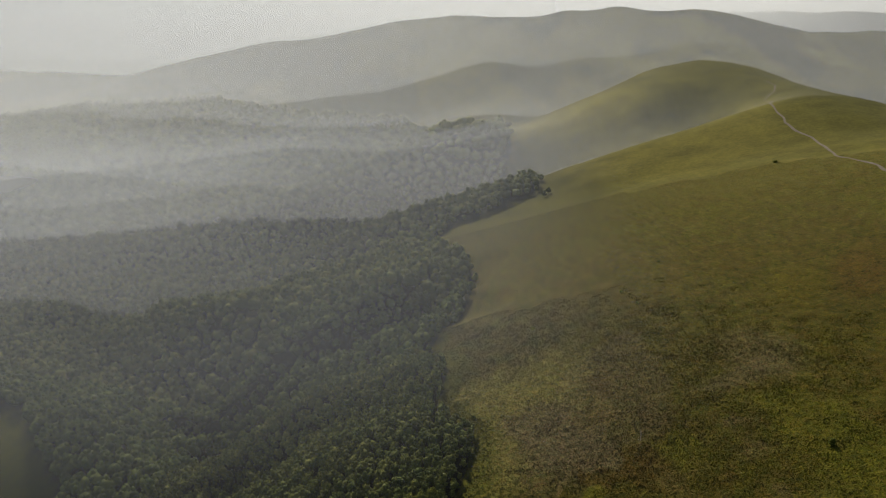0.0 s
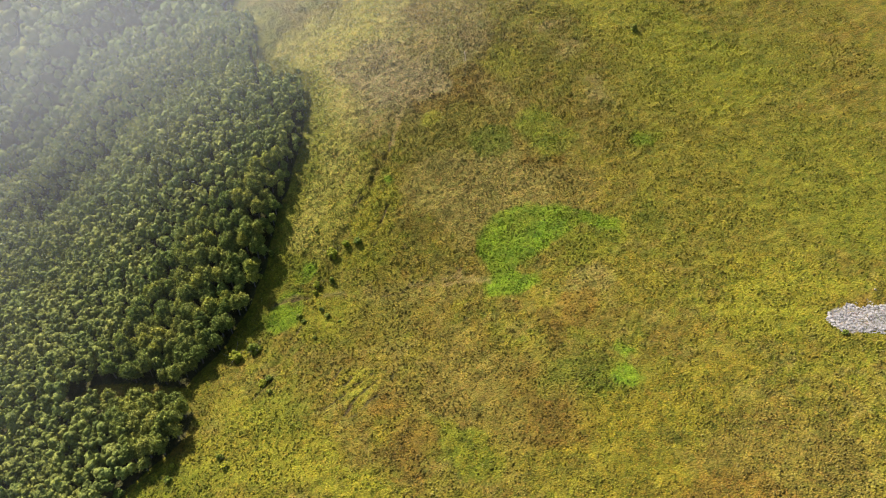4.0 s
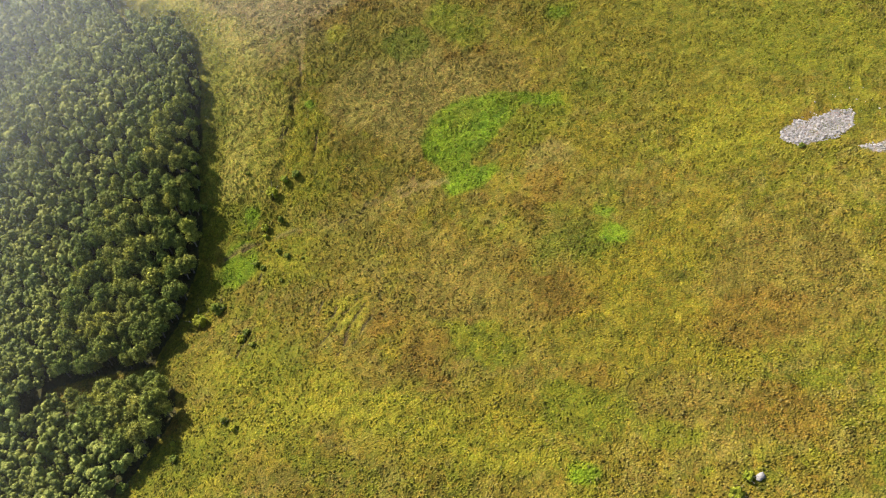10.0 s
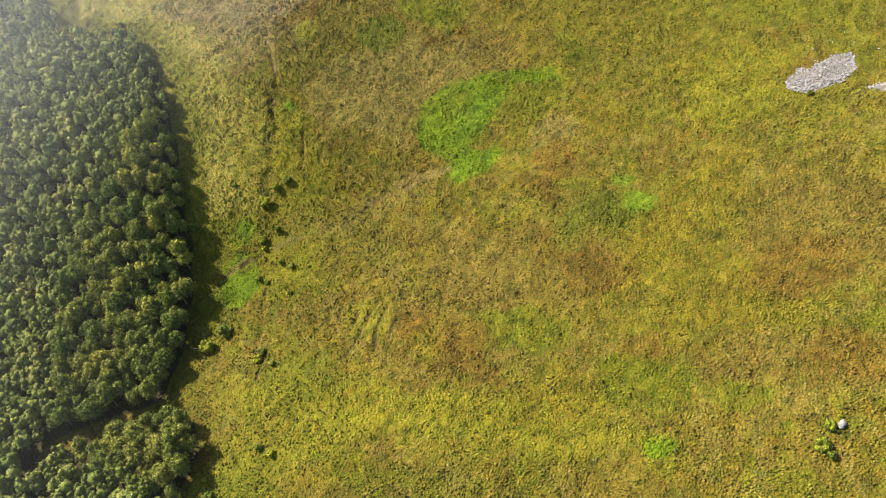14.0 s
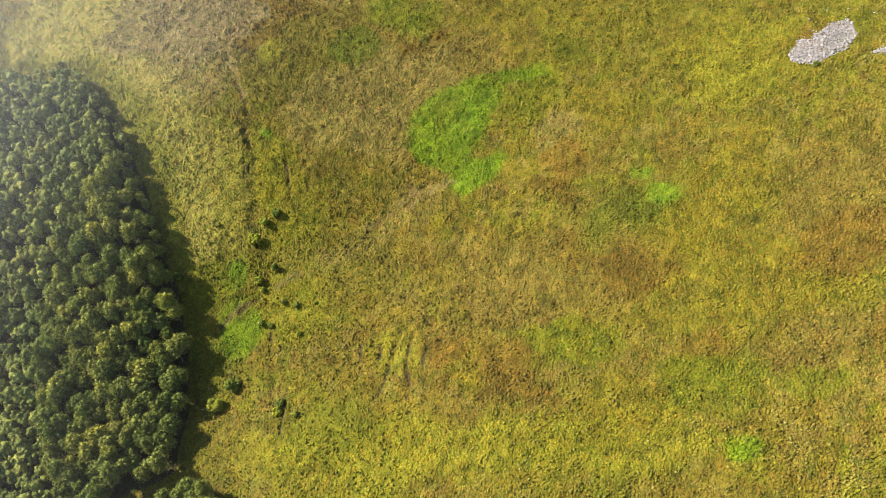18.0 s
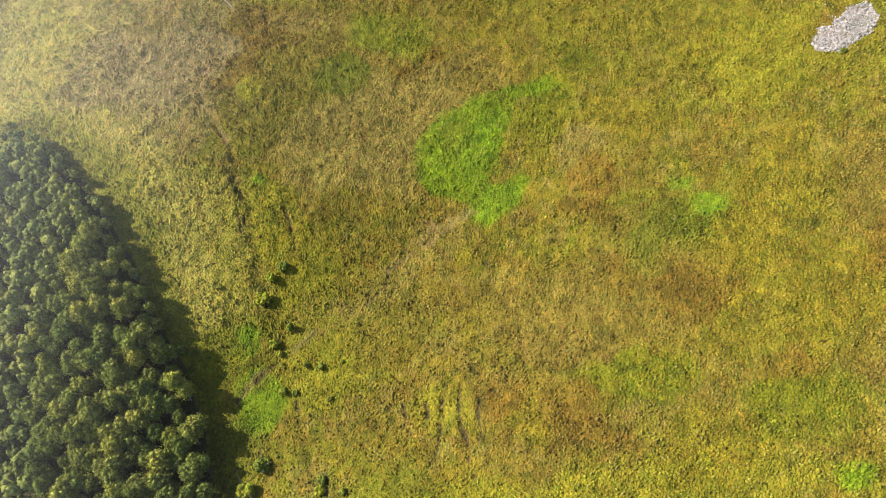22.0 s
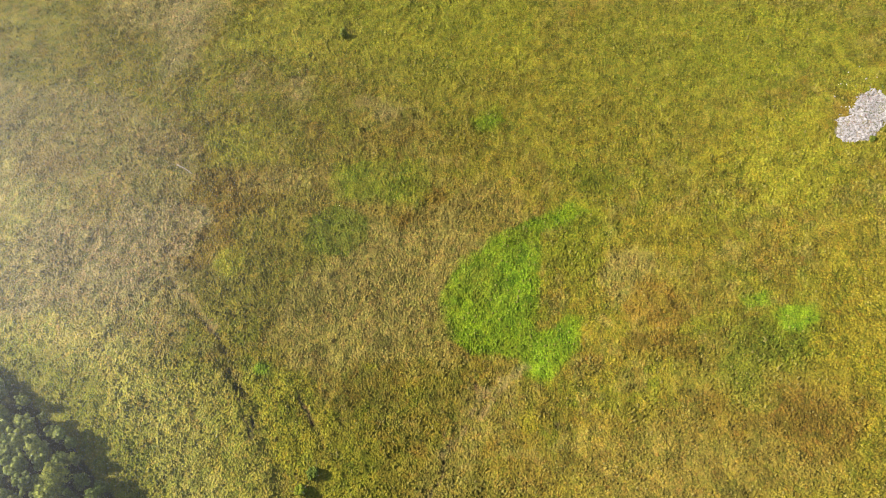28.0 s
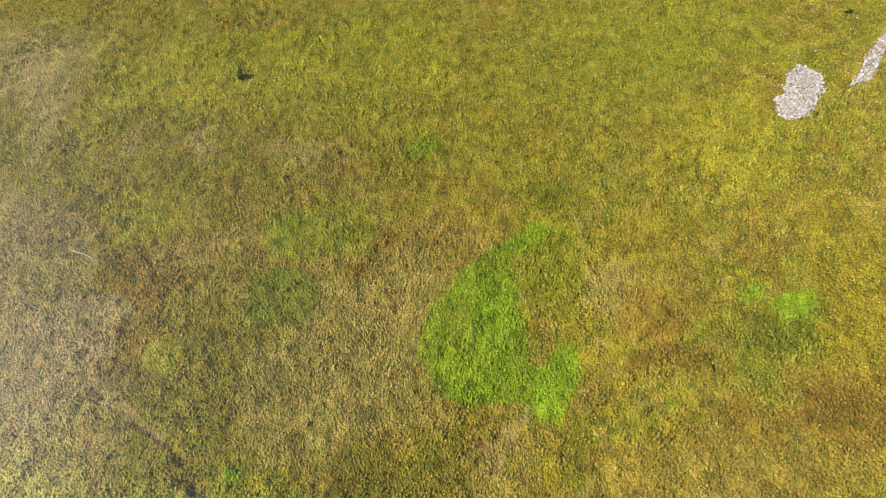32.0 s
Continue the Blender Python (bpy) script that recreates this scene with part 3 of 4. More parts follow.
# narrow rills cut down to the dark soil
RILLS = [
    [(-0.8, 124.0), (-5.2, 119.5)],
    [(0.9, 119.4), (-3.9, 114.4)],
    [(7.1, 116.6), (0.7, 114.8), (-4.7, 110.9), (-10.7, 109.2)],
    [(7.9, 113.5), (1.1, 109.0), (-4.7, 104.1), (-10.0, 99.6)],
    [(13.0, 113.6), (9.5, 109.0), (2.8, 105.6), (-3.7, 102.2)],
    [(22.1, 105.5), (16.3, 102.2)],
    [(28.4, 196.5), (25.0, 192.5), (23.1, 189.3), (16.2, 185.3), (9.5, 175.5), (4.6, 169.1)],
    [(29.4, 180.6), (23.6, 174.0)],
    [(40.1, 143.0), (31.6, 146.5), (22.5, 143.5), (12.4, 149.4)],
    [(-5.8, 159.0), (-18.0, 163.4)],
    [(-10.8, 149.3), (-16.7, 142.2)],
    [(-21.6, 132.2), (-29.6, 125.9)],
    [(35.5, 205.7), (30.6, 199.2), (22.7, 192.2), (16.5, 186.2)],
    [(43.3, 143.1), (35.8, 143.4)],
    [(45.8, 223.2), (39.3, 212.0), (35.5, 205.7)],
    [(38.7, 123.6), (34.1, 118.7)],
]
STONY = [
    [(117.8, 76), (115.6, 73.8), (115.3, 71.2), (116.2, 68), (119.8, 66.2), (123.3, 64.3), (128, 63.8), (130, 65.5), (133.2, 67.8), (131.2, 70.8), (128.5, 71.8), (125.5, 72.6), (123.6, 72.9), (121.8, 75.8)],
    [(122.5, 58.3), (127, 56), (132, 52.8), (138.8, 47.6), (141, 44), (137.5, 45), (131.5, 49.6), (124, 54)],
]
RIDGE_PATH = [(313, 487), (318, 516), (321, 543), (326, 586), (335, 630), (357, 704), (355, 735), (354, 762), (359, 796), (371, 847), (402, 934), (426, 969), (435, 1001), (434, 1023)]


def inside(x, y, corners):
    """Which points lie within the outline."""
    hit = np.zeros(np.shape(x), bool)
    for (ax, ay), (bx, by) in zip(corners, corners[1:] + corners[:1]):
        if ay != by:
            hit ^= ((ay > y) != (by > y)) & (x < (bx - ax) * (y - ay) / (by - ay) + ax)
    return hit


WOOD = [(-50, 145), (-34, 157), (-18, 178), (-9, 195), (0, 212), (7, 226), (12, 241), (13, 258), (7, 270), (-4, 286), (0, 303), (2, 322), (-10, 346), (-6, 366),
        (9, 404), (22, 487), (18, 558), (-21, 678), (2, 704), (95, 758), (108, 800), (60, 880), (90, 1050), (76, 1203), (-30, 1330), (20, 1480),
        (-120, 1700), (-900, 2000), (-1600, 1800), (-1500, 500), (-420, 180), (-118, 150), (-81, 158)]
GROVE = [(-116, 140), (-104, 113), (-82, 106), (-68, 110), (-49, 121), (-46, 130.5), (-57, 139.5), (-81, 150.5), (-109, 166.5)]
GLADES = [
    [(-420, 60), (-109, 90), (-110, 121), (-117, 146), (-112, 168), (-141, 189), (-208, 207), (-420, 280)],
    [(-166, 238), (-178, 272), (-214, 318), (-260, 372), (-347, 440), (-430, 420), (-330, 378), (-240, 268), (-200, 238)],
]


def wooded(x, y):
    w = 3.0 * (grain(x, y, 9, 71) - 0.5), 3.0 * (grain(x, y, 9, 72) - 0.5)
    px, py = x + w[0] + 1.4, y + w[1]
    hit = inside(px, py, WOOD) | inside(px, py, GROVE)
    for g in GLADES:
        hit &= ~inside(px, py, g)
    return hit


def rill_gap(x, y):
    """Distance to the nearest rill, with small bends."""
    px, py = x + 1.6 * (grain(x, y, 3, 3) - 0.5), y + 1.6 * (grain(x, y, 3, 4) - 0.5)
    gap = np.full(np.shape(x), 99.0)
    for line in RILLS:
        for (ax, ay), (bx, by) in zip(line, line[1:]):
            gap = np.minimum(gap, seg_dist(px, py, ax, ay, bx, by)[0])
    return gap + 0.6 * smooth(0.4, 0.75, grain(x, y, 2.6, 18))


def worn_gap(x, y):
    """Distance to the nearest worn track."""
    px, py = x + 2.2 * (grain(x, y, 2.5, 13) - 0.5), y + 2.2 * (grain(x, y, 2.5, 14) - 0.5)
    return np.min([seg_dist(px, py, *a, *b)[0] for line in WORN for a, b in zip(line, line[1:])], axis=0)


def tussocks(x, y):
    """Small unevenness of the turf, with the rills cut into it."""
    z = 0.3 * (cloudy(x, y, 9, 5) - 0.5) + (0.4 + 0.6 * cloudy(x, y, 14, 6, 2)) * (0.8 * grain(0.8 * x + 0.6 * y, 0.8 * y - 0.6 * x, 1.7, 9) ** 2 + 0.2 * lattice(np.floor(x / 0.5), np.floor(y / 0.5), 10) - 0.25)
    z = z - 0.38 * smooth(0.75, 0.2, rill_gap(x, y))
    for points in GROOVES:
        for (ax, ay), (bx, by) in zip(points, points[1:]):
            d, _ = seg_dist(x + 2.4 * (grain(x, y, 4, 3) - 0.5), y + 2.4 * (grain(x, y, 4, 4) - 0.5), ax, ay, bx, by)
            z = z - 0.2 * smooth(0.0, 0.6, grain(x, y, 3.5, 17)) * np.exp(-((d / 0.75) ** 2))
    return z


def turf_tint(x, y):
    """Base colour of the turf, as stands of herbs with frayed edges."""
    lay = lambda c, tone, k: c + (np.array(TONE[tone]) - c) * np.asarray(k)[..., None]  # noqa: E731
    c = np.zeros(x.shape + (3,)) + np.array(TONE["ground"])
    c = lay(c, "rusttan", 0.35 * smooth(0.5, 0.68, cloudy(x, y, 26, 21)))
    c = lay(c, "rusttan", 0.45 * smooth(170, 100, y) * smooth(0.35, 0.6, cloudy(x, y, 22, 24)))
    c = lay(c, "dull", 0.85 * smooth(0.5, 0.62, cloudy(x, y, 17, 31)))
    c = lay(c, "yellow", 0.6 * smooth(0.55, 0.7, cloudy(x, y, 13, 41)))
    c = lay(c, "green", 0.65 * smooth(0.52, 0.58, cloudy(x, y, 9, 36, 4)))
    c = lay(c, "grass", smooth(40, 130, x) * (0.35 + 0.6 * smooth(0.4, 0.65, cloudy(x, y, 40, 51))))
    c = lay(c, "tan", 0.45 * smooth(0.56, 0.62, cloudy(x, y, 3.5, 81, 3)))
    c = lay(c, "dull", 0.35 * smooth(0.57, 0.63, cloudy(x, y, 2.6, 91, 3)))
    c = lay(c, "rust", 0.4 * smooth(0.58, 0.64, cloudy(x, y, 4.4, 95, 3)))
    c = lay(c, "heath", 0.25 * smooth(0.0, 0.5, 1.3 - np.hypot((x - 165) / 95, (y - 290) / 170) + 0.5 * (cloudy(x, y, 50, 55) - 0.5)))
    # glades: dim green turf, the shade of the wood partly put into the tint
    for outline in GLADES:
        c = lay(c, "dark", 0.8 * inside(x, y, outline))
    wx, wy = 1.5 * (cloudy(x, y, 8, 61, 5) - 0.5), 1.5 * (cloudy(x, y, 8, 62, 5) - 0.5)
    for tone, cx, cy, a, b, turn in PATCHES:
        fray = 0.35 if tone in ("bright", "lime", "dark", "darkolive") else 0.8
        dx, dy = x - cx + wx * min(10, fray * a + 1), y - cy + wy * min(10, fray * b + 1)
        near = (np.abs(dx) < 2 * (a + b)) & (np.abs(dy) < 2 * (a + b))
        if near.any():
            u = (dx[near] * math.cos(turn) + dy[near] * math.sin(turn)) / a
            v = (dy[near] * math.cos(turn) - dx[near] * math.sin(turn)) / b
            soft = 0.24 if tone in ("bright", "lime") else 0.45 if a * b > 300 else 0.28
            c[near] = lay(c[near], tone, (0.62 + 0.35 * cloudy(x[near], y[near], 5, 64, 3) if soft < 0.3 else 0.48 if tone in ("grey", "rusttan") else 0.8) * (1 - smooth(1 - soft, 1 + soft, np.hypot(u, v))))
    for tone, k, outline in STANDS:
        fray = 1.0 if tone in ("bright", "lime", "dark", "darkolive") else 3.0
        share = sum(inside(x + fray * p, y + fray * q, outline) * 0.25 for p, q in ((1.5 * wx, 1.5 * wy), (2.5 * wy, -2.5 * wx), (-4 * wx, 4 * wy), (5 * wy, 5 * wx)))
        c = lay(c, tone, k * (0.7 + 0.5 * cloudy(x, y, 4, 66, 3)) * share)
    # green grass by the wood edge, with the hue of its shade put in
    lee = np.min([seg_dist(x, y, *a, *b)[0] for a, b in zip(WOOD[:13], WOOD[1:14])], axis=0)
    c = lay(c, "green", 0.7 * smooth(11, 5, lee + 6 * wx))
    spots = smooth(0.56, 0.62, cloudy(x, y, 3.1, 83, 3))
    c = c * (1 + 0.2 * (spots - smooth(0.56, 0.62, cloudy(x, y, 2.7, 87, 3))))[..., None]
    for outline in STONY:
        near = inside(x + 2 * wx, y + 2 * wy, outline)
        c[near] = np.array(TONE["stony"])
    c = lay(c, "worn", 0.6 * smooth(0.2, 0.5, grain(x, y, 2.5, 19)) * smooth(1.1, 0.4, worn_gap(x, y)))
    for points in GROOVES:
        for (ax, ay), (bx, by) in zip(points, points[1:]):
            c = lay(c, "earth", 0.35 * np.exp(-((seg_dist(x, y, ax, ay, bx, by)[0] / 0.55) ** 2)))
    c = lay(c, "soil", 0.95 * smooth(0.6, 0.25, rill_gap(x, y)))
    return c


def graded(lo, hi, step, least, most):
    """Grid lines: even between lo and hi, ever wider beyond, to the horizon."""
    mid = list(np.arange(lo, hi + step / 2, step))
    out, s, v = [], step, mid[-1]
    while v < most:
        s *= 1.038
        v += s
        out.append(v)
    left, s, v = [], step, lo
    while v > least:
        s *= 1.038
        v -= s
        left.append(v)
    return np.array(left[::-1] + mid + out)


def mesh_from(name, verts, faces, mat, tint=None, smooth_shade=True):
    """A mesh of triangles or quads from arrays of vertices and faces."""
    me = bpy.data.meshes.new(name)
    n, k = faces.shape
    me.vertices.add(len(verts)), me.loops.add(n * k), me.polygons.add(n)
    me.vertices.foreach_set("co", np.asarray(verts, np.float32).ravel())
    me.loops.foreach_set("vertex_index", faces.astype(np.int32).ravel())
    me.polygons.foreach_set("loop_start", np.arange(0, n * k, k, dtype=np.int32))
    me.polygons.foreach_set("use_smooth", np.full(n, smooth_shade))
    if tint is not None:
        a = me.attributes.new("tint", "FLOAT_COLOR", "POINT")
        a.data.foreach_set("color", np.c_[tint, np.ones(len(tint))].astype(np.float32).ravel())
    me.update(calc_edges=True)
    me.materials.append(mat)
    return me


gx, gy = graded(-80, 165, 0.6, -4900, 4900), graded(10, 285, 0.6, -1500, 4950)
X, Y = np.meshgrid(gx, gy)
fade = np.exp(-(np.maximum(0, np.hypot(X - 45, Y - 150) - 150) / 90) ** 2)
Z = land(X, Y) + fade * tussocks(X, Y)
Z = Z + (1 - fade) * (cloudy(X, Y, 140, 11) - 0.5) * 14 * smooth(300, 900, np.hypot(X, Y))
tint = turf_tint(X, Y)
far = smooth(260, 700, np.hypot(X - 60, Y - 150))[..., None]
hill = cloudy(X, Y, 260, 52, 3)[..., None]
tint = tint * (1 - far) + far * (np.array((0.115, 0.105, 0.016)) * (0.75 + 0.5 * hill) + np.array(TONE["tan"]) * 0.4 * smooth(0.5, 0.7, cloudy(X, Y, 220, 54, 2))[..., None])
scrub = smooth(1300, 1700, Y) * smooth(0.46, 0.56, cloudy(X, Y, 240, 58, 3) + 0.12 * smooth(300, -500, X))
tint = tint + (np.array((0.04, 0.045, 0.02)) - tint) * 0.8 * scrub[..., None]
w = wooded(X, Y)
tint[w] = np.array((0.045, 0.044, 0.014))
nx, ny = len(gx), len(gy)
k = (np.arange(ny - 1)[:, None] * nx + np.arange(nx - 1)).ravel()
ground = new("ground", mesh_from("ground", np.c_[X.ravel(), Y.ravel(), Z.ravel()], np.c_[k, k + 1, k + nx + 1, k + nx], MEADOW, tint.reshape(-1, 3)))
ground.data.materials.append(HILLS)
mid = np.hypot((X[:-1, :-1] - 60), (Y[:-1, :-1] - 150)).ravel()
ground.data.polygons.foreach_set("material_index", (mid > 520).astype(np.int32))
tagged(ground, "rough mountain meadow slope with yellow-green and rusty herb patches", "ground", kind="structure")


def height(x, y):
    """Height of the turf at one place."""
    x, y = np.atleast_1d(float(x)), np.atleast_1d(float(y))
    return float((land(x, y) + tussocks(x, y))[0])


def sheet_height(x, y):
    """Height of the ground sheet itself, between its grid lines."""
    i, j = np.clip(np.searchsorted(gx, x) - 1, 0, nx - 2), np.clip(np.searchsorted(gy, y) - 1, 0, ny - 2)
    a, b = (x - gx[i]) / (gx[i + 1] - gx[i]), (y - gy[j]) / (gy[j + 1] - gy[j])
    return (Z[j, i] * (1 - a) + Z[j, i + 1] * a) * (1 - b) + (Z[j + 1, i] * (1 - a) + Z[j + 1, i + 1] * a) * b


def footpath():
    """The worn dirt path along the crest."""
    pts = np.array(RIDGE_PATH, float)
    along = np.r_[0, np.cumsum(np.hypot(*np.diff(pts, axis=0).T))]
    d = np.arange(0, along[-1], 4.0)
    x, y = np.interp(d, along, pts[:, 0]), np.interp(d, along, pts[:, 1])
    x = x + 7 * (grain(d, d * 0, 28, 5) - 0.5)
    y = y + 7 * (grain(d, d * 0, 28, 6) - 0.5)
    tx_, ty_ = np.gradient(x), np.gradient(y)
    n = np.hypot(tx_, ty_)
    half = 0.6 + 0.9 * grain(d, d * 0, 17, 8)
    cols = []
    for k in (-1, -0.4, 0.4, 1):
        px, py = x - ty_ / n * half * k, y + tx_ / n * half * k
        cols.append(np.stack([px, py, sheet_height(px, py) + 0.45 - 0.15 * abs(k)], -1))
    v = np.stack(cols, 1).reshape(-1, 3)
    i = (np.arange(len(d) - 1)[:, None] * 4 + np.arange(3)).ravel()
    return mesh_from("path", v, np.c_[i, i + 1, i + 5, i + 4], DIRT)


tagged(new("path", footpath()), "pale worn dirt path along the grassy crest", "path", kind="structure")


# ---- small mesh shapes ----
PHI = (1 + 5**0.5) / 2
ICO = np.array([(-1, PHI, 0), (1, PHI, 0), (-1, -PHI, 0), (1, -PHI, 0), (0, -1, PHI), (0, 1, PHI), (0, -1, -PHI), (0, 1, -PHI),
                (PHI, 0, -1), (PHI, 0, 1), (-PHI, 0, -1), (-PHI, 0, 1)]) / math.hypot(1, PHI)
ICO_FACES = np.array([(0, 11, 5), (0, 5, 1), (0, 1, 7), (0, 7, 10), (0, 10, 11), (1, 5, 9), (5, 11, 4), (11, 10, 2), (10, 7, 6), (7, 1, 8),
                      (3, 9, 4), (3, 4, 2), (3, 2, 6), (3, 6, 8), (3, 8, 9), (4, 9, 5), (2, 4, 11), (6, 2, 10), (8, 6, 7), (9, 8, 1)])


def finer(v, f):
    """Each triangle into four, pushed out to the unit ball."""
    v, seen, out = list(map(tuple, v)), {}, []

    def mid(a, b):
        key = (min(a, b), max(a, b))
        if key not in seen:
            p = np.add(v[a], v[b])
            seen[key] = len(v)
            v.append(tuple(p / np.linalg.norm(p)))
        return seen[key]

    for a, b, c in f:
        ab, bc, ca = mid(a, b), mid(b, c), mid(c, a)
        out += [(a, ab, ca), (b, bc, ab), (c, ca, bc), (ab, bc, ca)]
    return np.array(v), np.array(out)


ICO_2, ICO_2_FACES = finer(ICO, ICO_FACES)


def lumps(rng, centres, radii, v0, f0, rough):
    """Uneven lumps as one pair of arrays."""
    vs, fs = [], []
    for n, (c, r) in enumerate(zip(centres, radii)):
        k = 1 + rough * (rng.random(len(v0)) - 0.5)
        vs.append(np.array(c) + v0 * k[:, None] * np.array(r))
        fs.append(f0 + n * len(v0))
    return np.concatenate(vs), np.concatenate(fs)


def sprays(rng, centres, radii, count, size):
    """Leaf sprays: small bent triangles that stand out from the lumps."""
    centres, radii = np.array(centres), np.array(radii)
    pick = rng.choice(len(centres), count, p=radii[:, 0] ** 2 / (radii[:, 0] ** 2).sum())
    d = rng.normal(size=(count, 3))
    d[:, 2] = np.abs(d[:, 2]) * 0.9 - 0.25
    d /= np.linalg.norm(d, axis=1)[:, None]
    p = centres[pick] + d * radii[pick] * (0.82 + (0.5 if count > 500 else 0.36) * rng.random((count, 1)))
    a = rng.normal(size=(count, 3))
    a -= 0.55 * d * (a * d).sum(1)[:, None]
    a /= np.linalg.norm(a, axis=1)[:, None]
    b = np.cross(a, d) + 0.5 * rng.normal(size=(count, 3))
    s = size * (0.6 + 0.8 * rng.random((count, 1)))
    v = np.stack([p - a * s, p + b * s * 0.6, p + a * s, p - b * s * 0.6 + d * s * 0.3], 1).reshape(-1, 3)
    i = np.arange(count)[:, None] * 4
    return v, np.concatenate([i + [0, 1, 2], i + [0, 2, 3]])


def crown_arrays(seed, lobes, leaves, leaf, v0, f0, rough=0.7, core=1.7, lobe=1.0):
    """A broad crown: lobes round a middle, with leaf sprays over them; about 5 m wide, foot at 0."""
    rng = np.random.default_rng(seed)
    cs, rs = [(0, 0, 5.0)], [(core, core, 2.1)]
    for n in range(lobes):
        a = 2.4 * n + rng.random()
        q = rng.random()
        out = 0.5 + 1.45 * math.sqrt(1 - q) * (0.7 + 0.5 * rng.random())
        cs.append((out * math.cos(a), out * math.sin(a), 4.0 + 3.5 * q * (0.85 + 0.3 * rng.random())))
        r = (0.8 + 0.6 * rng.random()) * lobe
        rs.append((r, r, r * (0.8 + 0.3 * rng.random())))
    v, f = lumps(rng, cs, np.array(rs) * (0.8 if leaves > 500 else 0.88 if leaves > 100 else 1), v0, f0, rough)
    if leaves:
        lv, lf = sprays(rng, cs, rs, leaves, leaf)
        v, f = np.concatenate([v, lv]), np.concatenate([f, lf + len(v)])
    return v, f


def tube(points, radii, sides=6):
    """A tapered limb along points."""
    vs, fs = [], []
    for n, (p, r) in enumerate(zip(points, radii)):
        for s in range(sides):
            a = 2 * math.pi * s / sides
            vs.append((p[0] + r * math.cos(a), p[1] + r * math.sin(a), p[2]))
        if n:
            o = n * sides
            for s in range(sides):
                e = (s + 1) % sides
                fs += [(o - sides + s, o - sides + e, o + e), (o - sides + s, o + e, o + s)]
    return np.array(vs), np.array(fs)


def trunk_arrays(seed, tall=5.0, thick=0.22):
    rng = np.random.default_rng(seed)
    top = rng.normal(size=2) * 0.3
    sets = [tube([(0, 0, -0.6), (top[0] * 0.3, top[1] * 0.3, tall * 0.45), (top[0], top[1], tall)], [thick * 1.3, thick, thick * 0.4])]
    for n in range(4):
        a, z = 1.7 * n + rng.random(), tall * (0.4 + 0.12 * n)
        sets.append(tube([(0, 0, z), (0.8 * math.cos(a), 0.8 * math.sin(a), z + 0.7), (1.6 * math.cos(a), 1.6 * math.sin(a), z + 1.5)],
                         [thick * 0.45, thick * 0.3, thick * 0.12], 4))
    v, f, o = [], [], 0
    for a, b in sets:
        v.append(a), f.append(b + o)
        o += len(a)
    return np.concatenate(v), np.concatenate(f)


def child(name, me, parent, label=""):
    ob = new(name, me)
    ob.parent = parent
    return tagged(ob, label)


# ---- the wood ----
rng = np.random.default_rng(4)


def stand(x0, x1, y0, y1, step, seed):
    """Places of trees: an uneven grid, kept where the land is wooded."""
    r = np.random.default_rng(seed)
    x, y = np.meshgrid(np.arange(x0, x1, step), np.arange(y0, y1, step))
    x, y = (x + (r.random(x.shape) - 0.5) * step * 0.8).ravel(), (y + (r.random(y.shape) - 0.5) * step * 0.8).ravel()
    keep = wooded(x, y)
    return x[keep], y[keep]


def planted(name, label, x, y, kinds, mat, low, high, seed):
    """Many trees as one object."""
    r = np.random.default_rng(seed)
    which, turn, size = r.integers(0, len(kinds), len(x)), r.random(len(x)) * 6.283, (low + (high - low) * r.random(len(x))) * edge_size(x, y)
    z, vs, fs, o = land(x, y), [], [], 0
    for n, (v, f) in enumerate(kinds):
        i = np.nonzero(which == n)[0]
        if not len(i):
            continue
        c, s, k = np.cos(turn[i])[:, None], np.sin(turn[i])[:, None], size[i][:, None]
        tall = (1.12 + 0.22 * r.random(len(i)))[:, None]
        p = np.stack([(v[:, 0] * c - v[:, 1] * s) * k + x[i][:, None], (v[:, 0] * s + v[:, 1] * c) * k + y[i][:, None], v[:, 2] * k * tall + z[i][:, None]], -1)
        vs.append(p.reshape(-1, 3))
        fs.append((f[None] + (np.arange(len(i)) * len(v))[:, None, None]).reshape(-1, 3) + o)
        o += len(i) * len(v)
    ob = new(name, mesh_from(name, np.concatenate(vs), np.concatenate(fs), mat, smooth_shade=True))
    return tagged(ob, label, "woodland", kind="stuff")


def edge_size(x, y):
    """Trees stay low where the wood runs out along the upper meadow."""
    d = np.min([seg_dist(x, y, *a, *b)[0] for a, b in zip(WOOD[:22], WOOD[1:23])], axis=0)
    return 1 - (1 - smooth(0, 9, d)) * (0.15 + 0.3 * smooth(170, 215, y))


tx, ty = stand(-150, 30, 98, 345, 3.4, 5)
rank = np.argsort(np.hypot(tx + 20, ty - 150) - 0.35 * np.maximum(0, tx + 60))
close = rank[:300]
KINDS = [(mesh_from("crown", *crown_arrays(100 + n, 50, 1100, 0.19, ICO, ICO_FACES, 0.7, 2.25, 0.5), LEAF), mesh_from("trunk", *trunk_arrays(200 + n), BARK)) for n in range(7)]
for i in close:
    tree = new("beech_tree")
    child("trunk", KINDS[i % 7][1], tree, "grey trunk with limbs")
    child("crown", KINDS[i % 7][0], tree)
    tree.location = (tx[i], ty[i], land(tx[i], ty[i]))
    s = rng.uniform(0.68, 1.12) * float(edge_size(tx[i], ty[i]))
    tree.scale = (s * rng.uniform(0.95, 1.2), s * rng.uniform(0.95, 1.2), s * rng.uniform(1.15, 1.45))
    tree.rotation_euler = (0, 0, rng.uniform(0, 6.28))
    tagged(tree, "beech tree with a dense dark green crown in the wood", "tree", "beech trees of the wood edge")
rest = rank[300:]
